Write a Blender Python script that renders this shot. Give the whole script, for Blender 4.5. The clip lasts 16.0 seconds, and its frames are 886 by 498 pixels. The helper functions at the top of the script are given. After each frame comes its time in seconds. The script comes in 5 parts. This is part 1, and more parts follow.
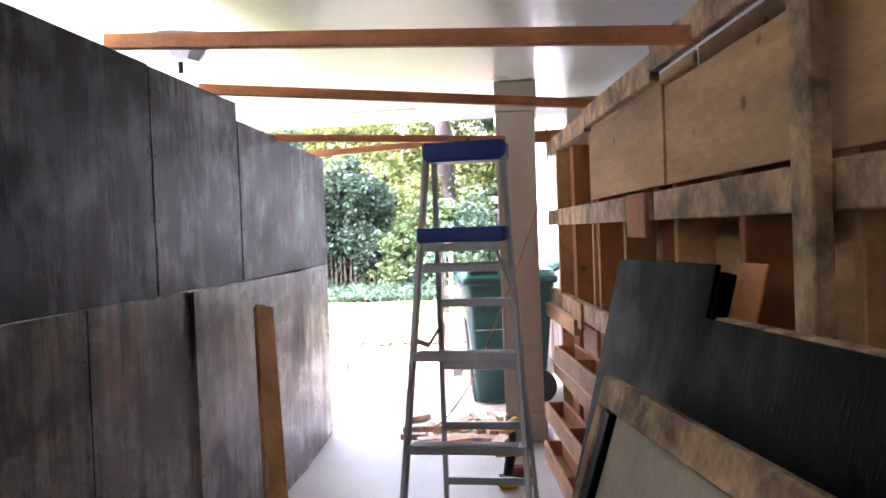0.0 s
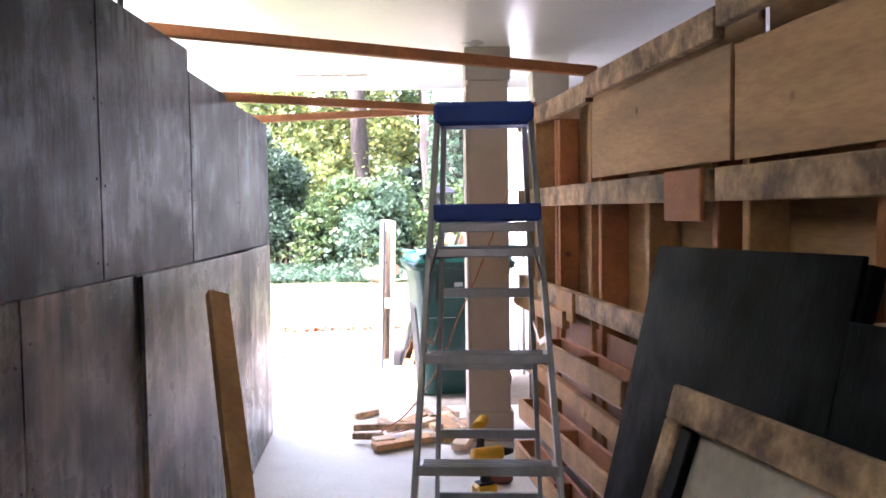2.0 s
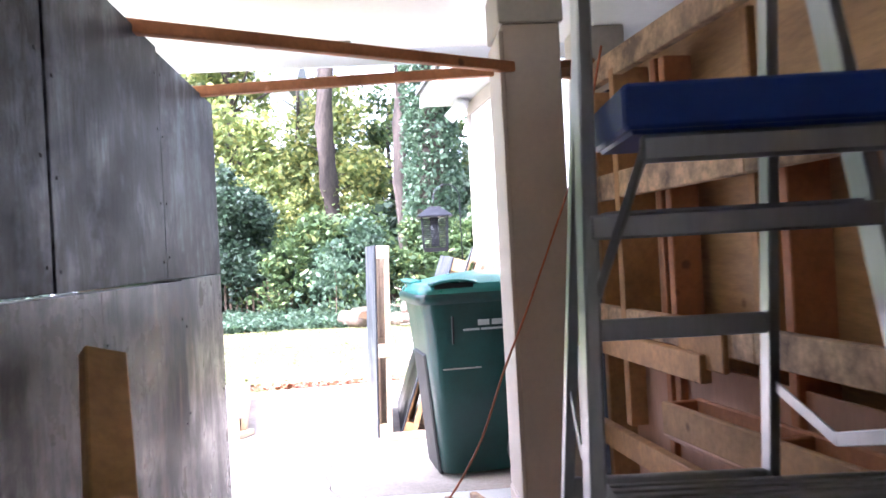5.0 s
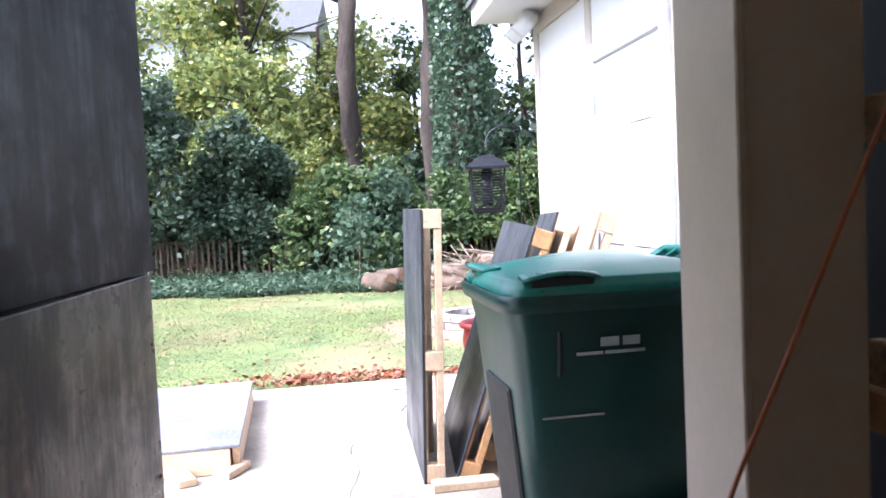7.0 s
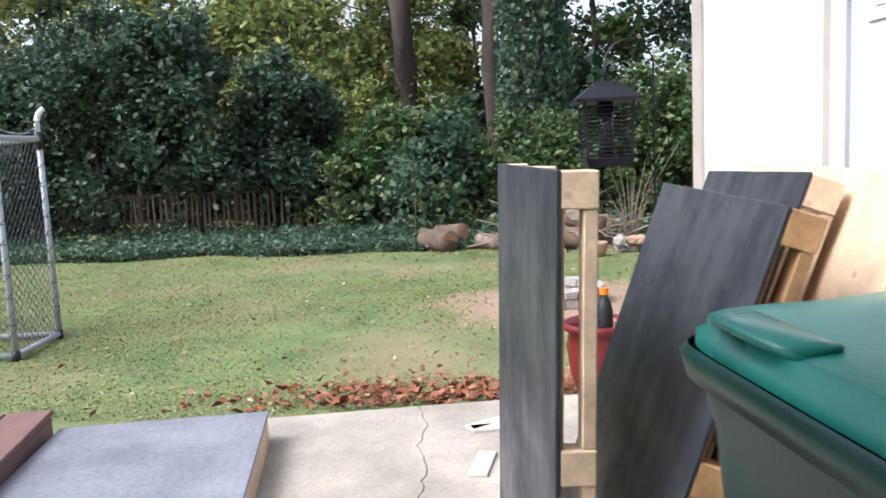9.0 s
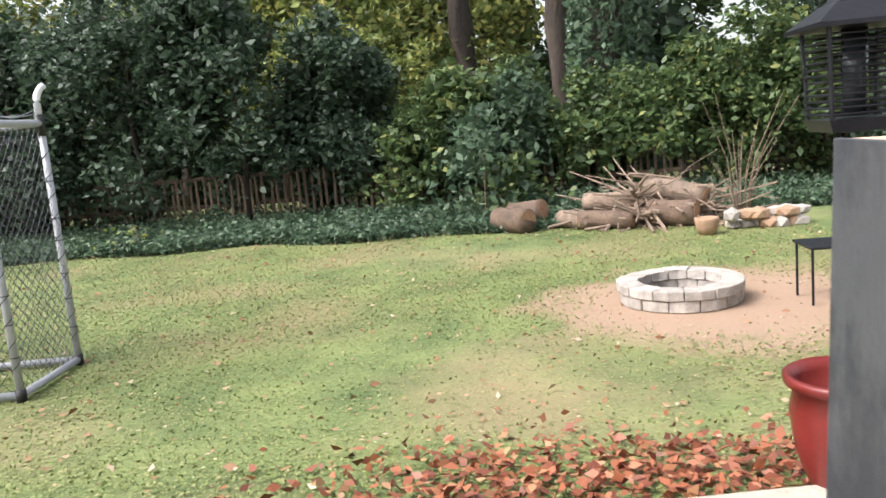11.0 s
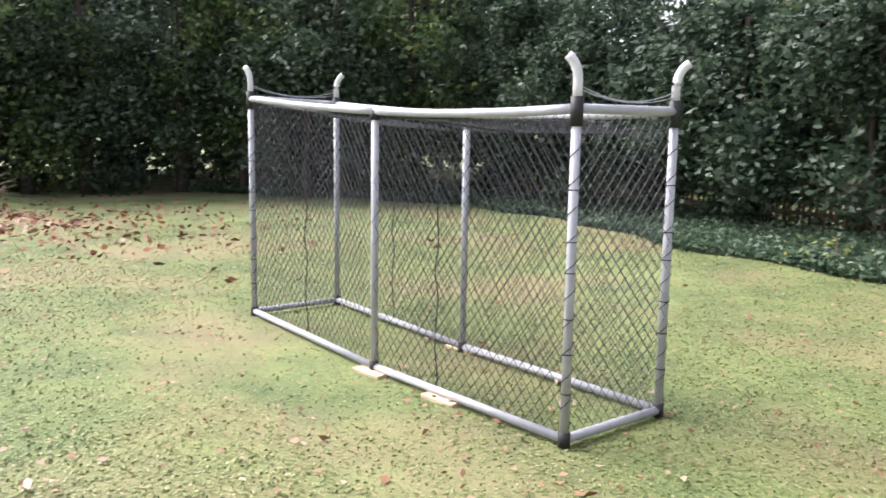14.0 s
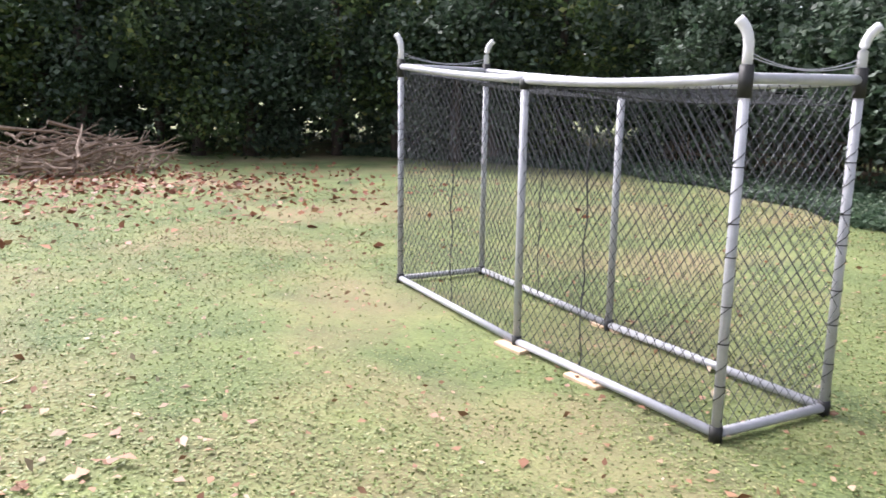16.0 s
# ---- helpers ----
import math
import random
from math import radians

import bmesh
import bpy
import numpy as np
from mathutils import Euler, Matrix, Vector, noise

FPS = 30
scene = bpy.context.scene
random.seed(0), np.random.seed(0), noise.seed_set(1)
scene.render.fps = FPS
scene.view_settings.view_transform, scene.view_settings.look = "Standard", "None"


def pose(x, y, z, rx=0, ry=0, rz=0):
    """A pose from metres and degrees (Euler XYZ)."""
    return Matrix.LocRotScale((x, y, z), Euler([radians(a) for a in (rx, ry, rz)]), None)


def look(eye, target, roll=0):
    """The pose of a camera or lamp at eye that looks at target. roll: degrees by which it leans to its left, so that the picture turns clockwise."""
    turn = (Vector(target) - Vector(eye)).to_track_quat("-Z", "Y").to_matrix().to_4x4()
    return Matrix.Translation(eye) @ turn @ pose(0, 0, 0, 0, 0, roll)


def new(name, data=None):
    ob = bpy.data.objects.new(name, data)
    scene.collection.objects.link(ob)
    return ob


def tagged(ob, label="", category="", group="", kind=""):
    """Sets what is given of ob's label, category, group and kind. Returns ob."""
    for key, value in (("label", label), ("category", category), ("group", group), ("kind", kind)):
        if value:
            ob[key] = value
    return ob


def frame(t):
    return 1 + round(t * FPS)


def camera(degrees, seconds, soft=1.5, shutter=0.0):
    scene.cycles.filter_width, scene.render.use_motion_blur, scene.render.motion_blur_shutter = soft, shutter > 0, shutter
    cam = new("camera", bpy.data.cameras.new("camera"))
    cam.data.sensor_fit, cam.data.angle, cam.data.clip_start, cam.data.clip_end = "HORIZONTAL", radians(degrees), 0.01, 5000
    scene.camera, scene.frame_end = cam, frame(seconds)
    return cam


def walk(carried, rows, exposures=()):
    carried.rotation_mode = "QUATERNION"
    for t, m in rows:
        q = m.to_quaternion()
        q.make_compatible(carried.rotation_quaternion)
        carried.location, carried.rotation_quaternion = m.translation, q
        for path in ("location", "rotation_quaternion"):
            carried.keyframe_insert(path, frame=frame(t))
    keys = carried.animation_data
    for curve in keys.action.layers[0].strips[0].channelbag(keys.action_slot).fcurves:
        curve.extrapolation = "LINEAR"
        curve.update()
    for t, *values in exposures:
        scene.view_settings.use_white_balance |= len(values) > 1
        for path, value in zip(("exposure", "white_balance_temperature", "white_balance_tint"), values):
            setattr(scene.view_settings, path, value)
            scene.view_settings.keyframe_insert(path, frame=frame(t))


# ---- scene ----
cam = camera(58.0, 16.0, 1.6, 0.3)
PATH = [
    (0, (0.718, 1.193, 1.376), (0.498, 3.181, 1.331), -2.2),
    (0.5, (0.619, 1.19, 1.364), (0.461, 3.182, 1.286), -1.7),
    (1, (0.479, 1.26, 1.365), (0.407, 3.256, 1.257), -1.2),
    (1.5, (0.362, 1.417, 1.353), (0.363, 3.413, 1.241), -0.7),
    (2, (0.318, 1.646, 1.37), (0.343, 3.644, 1.273), -0.8),
    (2.5, (0.231, 1.876, 1.389), (0.304, 3.874, 1.33), -0.8),
    (3, (0.136, 2.112, 1.428), (0.271, 4.107, 1.393), -1.1),
    (3.2, (0.108, 2.194, 1.432), (0.265, 4.188, 1.385), -1.3),
    (5.3, (0.072, 3.48, 1.212), (0.174, 5.477, 1.248), -3.2),
    (5.5, (0.049, 3.73, 1.242), (0.141, 5.727, 1.298), -2.7),
    (6, (-0.004, 4.046, 1.265), (0.091, 6.043, 1.32), -3.2),
    (6.5, (-0.076, 4.457, 1.273), (0.026, 6.454, 1.249), -3.7),
    (7, (-0.081, 4.816, 1.299), (-0.036, 6.813, 1.189), -2.7),
    (7.5, (-0.122, 5.347, 1.297), (-0.099, 7.342, 1.16), -3.0),
    (8, (-0.127, 5.839, 1.308), (-0.129, 7.832, 1.133), -3.2),
    (8.5, (-0.186, 6.281, 1.328), (-0.219, 8.269, 1.108), -2.9),
    (9, (-0.275, 6.664, 1.337), (-0.367, 8.648, 1.096), -2.7),
    (9.5, (-0.346, 7.027, 1.359), (-0.54, 9.003, 1.125), -2.5),
    (9.7, (-0.4, 7.172, 1.372), (-0.637, 9.143, 1.127), -1.9),
    (11.8, (-0.751, 8.867, 1.364), (-1.06, 10.803, 0.966), -9.4),
    (12, (-0.614, 9.064, 1.4), (-1.099, 10.958, 0.977), -8.8),
    (12.5, (-0.738, 9.422, 1.487), (-1.767, 11.087, 1.074), -7.4),
    (13, (-0.999, 9.605, 1.491), (-2.376, 11.002, 1.098), -5.7),
    (13.5, (-0.997, 9.868, 1.518), (-2.531, 11.117, 1.228), -1.9),
    (14, (-0.989, 10.036, 1.491), (-2.647, 11.116, 1.197), 0.9),
    (14.5, (-0.988, 10.079, 1.482), (-2.71, 11.037, 1.145), 0.4),
    (15, (-0.983, 10.074, 1.467), (-2.736, 10.975, 1.13), 0.5),
    (15.5, (-1.018, 10.09, 1.486), (-2.792, 10.942, 1.131), 0.3),
    (16, (-1.101, 10.104, 1.533), (-2.913, 10.854, 1.145), 0.8),
]
walk(cam, [(t, look(eye, target, roll)) for t, eye, target, roll in PATH],
     ((0, 4.4, 5700, 27), (1.5, 4.4, 5700, 27), (3.2, 4.15, 5700, 27), (5.5, 3.5, 5450, 23), (7, 2.4, 5500, 18), (8, 1.9, 5500, 14), (9, 1.25, 5850, 10), (9.7, 1.25, 6150, 10), (12, 1.65, 6500, 11), (14, 1.65, 6350, 16), (16, 1.63, 6250, 18)))

# ---- world and light ----
world = bpy.data.worlds.new("overcast_sky")
scene.world = world
world.use_nodes = True
_nt = world.node_tree
_sky = _nt.nodes.new("ShaderNodeTexSky")
_sky.sky_type = 'NISHITA'
_sky.sun_disc = False
_sky.sun_elevation = radians(48)
_sky.sun_rotation = radians(-118)
_sky.air_density, _sky.dust_density, _sky.ozone_density = 1.0, 4.0, 0.6
_hs = _nt.nodes.new("ShaderNodeHueSaturation")
_hs.inputs["Saturation"].default_value = 0.35
_nt.links.new(_sky.outputs[0], _hs.inputs["Color"])
_nt.links.new(_hs.outputs[0], _nt.nodes["Background"].inputs[0])
_nt.nodes["Background"].inputs[1].default_value = 0.15
_sun = bpy.data.lights.new("sun", 'SUN')
_sun.energy, _sun.angle, _sun.color = 1.5, radians(30), (1.0, 0.98, 0.95)
new("sun", _sun).matrix_world = look((-13, -1, 19), (0, 6, 0))

# ---- materials ----
def mat(name, base, rough=0.7, metal=0.0, var=0.25, scale=6.0, bump=0.15, bscale=60.0, dark=None, aniso=(1, 1, 1), spec=0.5, hue=0.0, tight=0.0, knots=0.0):
    """A surface with colour variation at two scales and fine relief."""
    m = bpy.data.materials.new(name)
    m.use_nodes = True
    nt = m.node_tree
    b = nt.nodes["Principled BSDF"]
    tc = nt.nodes.new("ShaderNodeTexCoord")
    mp = nt.nodes.new("ShaderNodeMapping")
    mp.inputs["Scale"].default_value = aniso
    nt.links.new(tc.outputs["Object"], mp.inputs[0])
    n1 = nt.nodes.new("ShaderNodeTexNoise")
    n1.inputs["Scale"].default_value, n1.inputs["Detail"].default_value, n1.inputs["Roughness"].default_value = scale, 6, 0.65
    n2 = nt.nodes.new("ShaderNodeTexNoise")
    n2.inputs["Scale"].default_value, n2.inputs["Detail"].default_value = bscale, 4
    for n in (n1, n2):
        nt.links.new(mp.outputs[0], n.inputs[0])
    ramp = nt.nodes.new("ShaderNodeValToRGB")
    d = dark or tuple(c * (1 - var) for c in base)
    l = tuple(min(1, c * (1 + var)) for c in base)
    ramp.color_ramp.elements[0].position, ramp.color_ramp.elements[0].color = 0.32 + tight, (*d, 1)
    ramp.color_ramp.elements[1].position, ramp.color_ramp.elements[1].color = 0.68 - tight, (*l, 1)
    nt.links.new(n1.outputs[0], ramp.inputs[0])
    mix = nt.nodes.new("ShaderNodeMix")
    mix.data_type, mix.blend_type = 'RGBA', 'MULTIPLY'
    mix.inputs[0].default_value = min(1, var * 1.4)
    r2 = nt.nodes.new("ShaderNodeValToRGB")
    r2.color_ramp.elements[0].position, r2.color_ramp.elements[0].color = 0.3, (0.55, 0.55, 0.55, 1)
    r2.color_ramp.elements[1].position, r2.color_ramp.elements[1].color = 0.6, (1, 1, 1, 1)
    nt.links.new(n2.outputs[0], r2.inputs[0])
    nt.links.new(ramp.outputs[0], mix.inputs[6])
    nt.links.new(r2.outputs[0], mix.inputs[7])
    out = mix.outputs[2]
    if knots:
        vo = nt.nodes.new("ShaderNodeTexVoronoi")
        vo.inputs["Scale"].default_value = knots
        nt.links.new(tc.outputs["Object"], vo.inputs["Vector"])
        kr = nt.nodes.new("ShaderNodeMapRange")
        kr.inputs[1].default_value, kr.inputs[2].default_value = 0.06, 0.13
        kr.inputs[3].default_value, kr.inputs[4].default_value = 0.85, 0.0
        nt.links.new(vo.outputs["Distance"], kr.inputs[0])
        km = nt.nodes.new("ShaderNodeMix")
        km.data_type = 'RGBA'
        km.inputs[7].default_value = (0.13, 0.055, 0.025, 1)
        nt.links.new(kr.outputs[0], km.inputs[0])
        nt.links.new(out, km.inputs[6])
        out = km.outputs[2]
    if hue:
        oi = nt.nodes.new("ShaderNodeObjectInfo")
        mr = nt.nodes.new("ShaderNodeMapRange")
        mr.inputs[3].default_value, mr.inputs[4].default_value = 1 - hue, 1 + hue * 0.6
        nt.links.new(oi.outputs["Random"], mr.inputs[0])
        hs = nt.nodes.new("ShaderNodeHueSaturation")
        nt.links.new(mr.outputs[0], hs.inputs["Value"])
        nt.links.new(out, hs.inputs["Color"])
        out = hs.outputs[0]
    nt.links.new(out, b.inputs["Base Color"])
    rr = nt.nodes.new("ShaderNodeMapRange")
    rr.inputs[3].default_value, rr.inputs[4].default_value = max(0.03, rough - 0.12), min(1, rough + 0.12)
    nt.links.new(n1.outputs[0], rr.inputs[0])
    nt.links.new(rr.outputs[0], b.inputs["Roughness"])
    b.inputs["Metallic"].default_value = metal
    b.inputs["Specular IOR Level"].default_value = spec
    if bump:
        bp = nt.nodes.new("ShaderNodeBump")
        bp.inputs["Strength"].default_value, bp.inputs["Distance"].default_value = bump, 0.01
        nt.links.new(n2.outputs[0], bp.inputs["Height"])
        nt.links.new(bp.outputs[0], b.inputs["Normal"])
    return m


def leaf_mat(name, dark, light, accent, share=0.12, thin=0.38):
    """Leaves: each island of the mesh has its own tone, a share of them turned."""
    m = bpy.data.materials.new(name)
    m.use_nodes = True
    nt = m.node_tree
    b = nt.nodes["Principled BSDF"]
    g = nt.nodes.new("ShaderNodeNewGeometry")
    ramp = nt.nodes.new("ShaderNodeValToRGB")
    e = ramp.color_ramp.elements
    e[0].position, e[0].color = 0.0, (*dark, 1)
    e[1].position, e[1].color = 1.0, (*accent, 1)
    x = e.new(1 - share)
    x.color = (*light, 1)
    nt.links.new(g.outputs["Random Per Island"], ramp.inputs[0])
    nt.links.new(ramp.outputs[0], b.inputs["Base Color"])
    b.inputs["Roughness"].default_value = 0.5
    b.inputs["Specular IOR Level"].default_value = 0.4
    tr = nt.nodes.new("ShaderNodeBsdfTranslucent")
    nt.links.new(ramp.outputs[0], tr.inputs[0])
    ms = nt.nodes.new("ShaderNodeMixShader")
    ms.inputs[0].default_value = thin
    nt.links.new(b.outputs[0], ms.inputs[1])
    nt.links.new(tr.outputs[0], ms.inputs[2])
    nt.links.new(ms.outputs[0], nt.nodes["Material Output"].inputs[0])
    return m




def paint_mat(name, dark, mid, light, rough, smear, spec=0.45):
    """Scenic paint: cloudy blotches with dry vertical brush marks and smears over them."""
    m = bpy.data.materials.new(name)
    m.use_nodes = True
    nt = m.node_tree
    b = nt.nodes["Principled BSDF"]
    tc = nt.nodes.new("ShaderNodeTexCoord")

    def noise_at(scale, aniso, detail, dist=0.0):
        mp = nt.nodes.new("ShaderNodeMapping")
        mp.inputs["Scale"].default_value = aniso
        nt.links.new(tc.outputs["Object"], mp.inputs[0])
        n = nt.nodes.new("ShaderNodeTexNoise")
        n.inputs["Scale"].default_value, n.inputs["Detail"].default_value = scale, detail
        n.inputs["Roughness"].default_value, n.inputs["Distortion"].default_value = 0.68, dist
        nt.links.new(mp.outputs[0], n.inputs[0])
        return n.outputs[0]

    blotch = noise_at(2.4, (1, 1, 1), 12, 0.15)
    streak = noise_at(7.0, (1.5, 1.5, 0.22), 8, 0.1)
    cloud = noise_at(1.5, (1, 1, 1.4), 6, 0.2)
    fine = noise_at(34, (1, 2.5, 0.6), 4)
    add = nt.nodes.new("ShaderNodeMath")
    add.operation = 'MULTIPLY_ADD'
    add.inputs[1].default_value = 0.38
    nt.links.new(streak, add.inputs[0])
    sc_ = nt.nodes.new("ShaderNodeMath")
    sc_.operation = 'MULTIPLY'
    sc_.inputs[1].default_value = 0.62
    nt.links.new(blotch, sc_.inputs[0])
    nt.links.new(sc_.outputs[0], add.inputs[2])
    ramp = nt.nodes.new("ShaderNodeValToRGB")
    e = ramp.color_ramp.elements
    e[0].position, e[0].color = 0.455, (*dark, 1)
    e[1].position, e[1].color = 0.56, (*light, 1)
    e.new(0.5).color = (*mid, 1)
    nt.links.new(add.outputs[0], ramp.inputs[0])
    b.inputs["Specular IOR Level"].default_value = spec
    # rubbed smears, on the lower flats a painted reflection: broken strokes inside broad clouds
    def span(src, lo, hi):
        g = nt.nodes.new("ShaderNodeMapRange")
        g.inputs[1].default_value, g.inputs[2].default_value = lo, hi
        nt.links.new(src, g.inputs[0])
        return g.outputs[0]

    ms = nt.nodes.new("ShaderNodeMath")
    ms.operation = 'MULTIPLY'
    nt.links.new(span(cloud, 0.50, 0.68), ms.inputs[0])
    nt.links.new(span(streak, 0.42, 0.70), ms.inputs[1])
    mx = nt.nodes.new("ShaderNodeMix")
    mx.data_type = 'RGBA'
    mx.inputs[7].default_value = (*smear, 1)
    nt.links.new(ms.outputs[0], mx.inputs[0])
    nt.links.new(ramp.outputs[0], mx.inputs[6])
    nt.links.new(mx.outputs[2], b.inputs["Base Color"])
    rr = nt.nodes.new("ShaderNodeMapRange")
    rr.inputs[1].default_value, rr.inputs[2].default_value = 0.35, 0.65
    rr.inputs[3].default_value, rr.inputs[4].default_value = rough + 0.16, rough - 0.10
    nt.links.new(blotch, rr.inputs[0])
    nt.links.new(rr.outputs[0], b.inputs["Roughness"])
    bp = nt.nodes.new("ShaderNodeBump")
    bp.inputs["Strength"].default_value, bp.inputs["Distance"].default_value = 0.18, 0.01
    nt.links.new(fine, bp.inputs["Height"])
    nt.links.new(bp.outputs[0], b.inputs["Normal"])
    return m


M_PAINT = paint_mat("dark_scenic_paint", (0.003, 0.004, 0.006), (0.007, 0.009, 0.012), (0.058, 0.07, 0.09), 0.40, (0.23, 0.27, 0.32), 0.13)
# brown smear tone colours in the warm reflection of the bare wood opposite
M_PAINT2 = paint_mat("grey_scenic_paint", (0.016, 0.016, 0.018), (0.075, 0.07, 0.07), (0.23, 0.215, 0.21), 0.30, (0.46, 0.31, 0.23), 0.38)
M_PAINT3 = paint_mat("dull_grey_scenic_paint", (0.028, 0.030, 0.037), (0.040, 0.042, 0.050), (0.066, 0.067, 0.075), 0.42, (0.085, 0.084, 0.088), 0.35)
M_NAVY = paint_mat("blue_black_scenic_paint", (0.0015, 0.002, 0.0035), (0.0035, 0.005, 0.008), (0.009, 0.012, 0.018), 0.58, (0.022, 0.027, 0.035), 0.09)
M_BLACK = mat("black_scenic_paint", (0.004, 0.0055, 0.009), 0.55, 0, 0.8, 3, 0.1, 30, aniso=(1, 1, 0.4), spec=0.14)
M_WOOD = mat("pine_lumber", (0.55, 0.31, 0.14), 0.7, 0, 0.28, 5, 0.2, 50, aniso=(1, 1, 1), hue=0.22, knots=6.5)
M_WOODR = mat("reddish_fir_lumber", (0.46, 0.185, 0.075), 0.65, 0, 0.25, 6, 0.2, 60, hue=0.15, knots=6.5)
M_OLDWOOD = mat("painted_over_lumber", (0.56, 0.38, 0.22), 0.7, 0, 0.4, 7, 0.25, 50, dark=(0.20, 0.13, 0.085), hue=0.2, tight=0.05, knots=6.5)
M_PLY = mat("plywood_sheet", (0.56, 0.335, 0.165), 0.65, 0, 0.3, 2.2, 0.1, 35, aniso=(1, 0.4, 2.5), hue=0.12, knots=5.5)
M_PLYPINK = mat("reddish_plywood_sheet", (0.45, 0.24, 0.15), 0.6, 0, 0.18, 2.0, 0.08, 35, aniso=(1, 2.0, 0.5), hue=0.08)
M_PALEPLY = mat("pale_primed_plywood", (0.55, 0.5, 0.42), 0.65, 0, 0.2, 3, 0.08, 35)
M_FRESH = mat("fresh_pine_lumber", (0.67, 0.49, 0.33), 0.6, 0, 0.2, 7, 0.12, 60, hue=0.1, knots=6.5)
M_CEIL = mat("white_ceiling_paint", (0.72, 0.70, 0.66), 0.32, 0, 0.06, 1.5, 0.05, 40)
M_WHITE = mat("white_house_paint", (0.60, 0.60, 0.61), 0.5, 0, 0.05, 2, 0.06, 50)
M_TAUPE = mat("taupe_trim_paint", (0.42, 0.37, 0.32), 0.55, 0, 0.1, 4, 0.08, 50)
M_POST = mat("tan_column_paint", (0.52, 0.44, 0.36), 0.5, 0, 0.08, 3, 0.06, 40)
M_CONC = mat("concrete_slab", (0.36, 0.31, 0.26), 0.85, 0, 0.3, 1.6, 0.3, 45, hue=0)
M_FLOOR = mat("smooth_concrete_floor", (0.62, 0.60, 0.57), 0.42, 0, 0.15, 1.2, 0.12, 45)
M_ALU = mat("brushed_aluminium", (0.42, 0.43, 0.46), 0.36, 0.9, 0.12, 8, 0.05, 120, aniso=(1, 1, 0.2))
M_BLUE = mat("blue_plastic", (0.012, 0.05, 0.30), 0.42, 0, 0.15, 8, 0.05, 80)
M_BIN = mat("green_bin_plastic", (0.004, 0.040, 0.034), 0.36, 0, 0.3, 3, 0.12, 120)
M_LID = mat("teal_lid_plastic", (0.016, 0.17, 0.14), 0.3, 0, 0.22, 4, 0.1, 120)
M_MARK = mat("white_print", (0.36, 0.38, 0.37), 0.5, 0, 0.1, 20, 0)
# real rubber, and the painted shade of the bin's lip and recesses
M_RUBBER_AND_SHADE = mat("black_rubber_and_recess_shade", (0.012, 0.012, 0.012), 0.6, 0, 0.2, 12, 0.1)
M_IRON = mat("black_metal", (0.02, 0.02, 0.026), 0.4, 0.5, 0.3, 12, 0.06)
M_PVC = mat("grey_plastic_pipe", (0.38, 0.385, 0.42), 0.4, 0, 0.12, 10, 0.05, 90)
M_NET = mat("dark_netting", (0.035, 0.037, 0.048), 0.7, 0, 0.2, 10, 0)
M_CORD = mat("orange_cord", (0.42, 0.11, 0.04), 0.5, 0, 0.1, 10, 0)
M_YEL = mat("yellow_tool_plastic", (0.75, 0.42, 0.01), 0.45, 0, 0.1, 10, 0)
M_RED = mat("red_plastic", (0.14, 0.014, 0.012), 0.4, 0, 0.15, 6, 0.05)
M_ORANGE = mat("orange_cap_plastic", (0.85, 0.2, 0.01), 0.4, 0, 0.1, 10, 0)
M_STONE = mat("pale_ring_stone", (0.38, 0.34, 0.31), 0.85, 0, 0.28, 9, 0.4, 60, hue=0.15)
M_BARK = mat("brown_bark", (0.062, 0.046, 0.037), 0.9, 0, 0.5, 5, 1.0, 22, aniso=(1, 1, 0.25))
M_STICK = mat("weathered_sticks", (0.22, 0.16, 0.12), 0.9, 0, 0.4, 6, 0.6, 40, hue=0.25)
M_LOGBARK = mat("pale_brown_log_bark", (0.15, 0.10, 0.072), 0.9, 0, 0.45, 6, 0.8, 30, hue=0.2)
M_CLAY = mat("tan_clay", (0.32, 0.20, 0.13), 0.8, 0, 0.2, 8, 0.2)
M_CUT = mat("cut_log_end", (0.36, 0.2, 0.12), 0.85, 0, 0.3, 20, 0.3)
M_FENCE = mat("weathered_picket", (0.11, 0.075, 0.05), 0.9, 0, 0.4, 6, 0.4, 40, hue=0.3)
M_DECK = mat("brown_deck_board", (0.17, 0.09, 0.075), 0.6, 0, 0.25, 5, 0.2, 50)
M_GREYTOP = mat("grey_painted_platform", (0.20, 0.20, 0.23), 0.6, 0, 0.3, 2.5, 0.12, 40)
M_SIDING = mat("pale_siding", (0.66, 0.68, 0.72), 0.6, 0, 0.06, 2, 0.05)
M_ROOF = mat("grey_shingle", (0.1, 0.1, 0.1), 0.9, 0, 0.3, 8, 0.4)
M_GLASS = mat("dark_window_glass", (0.03, 0.035, 0.04), 0.08, 0, 0.1, 3, 0)
M_LEAF_D = leaf_mat("holly_leaves", (0.016, 0.035, 0.019), (0.074, 0.115, 0.068), (0.135, 0.169, 0.135), 0.25)
M_LEAF_G = leaf_mat("green_leaves", (0.033, 0.060, 0.022), (0.115, 0.172, 0.062), (0.25, 0.26, 0.085), 0.15)
M_LEAF_Y = leaf_mat("yellow_green_leaves", (0.09, 0.130, 0.04), (0.28, 0.32, 0.10), (0.50, 0.45, 0.14), 0.25)
M_IVY = leaf_mat("ivy_leaves", (0.034, 0.064, 0.038), (0.105, 0.165, 0.095), (0.19, 0.235, 0.165), 0.15)
M_GRASS = leaf_mat("grass_blades", (0.115, 0.155, 0.044), (0.19, 0.225, 0.070), (0.33, 0.285, 0.14), 0.25, 0.0)
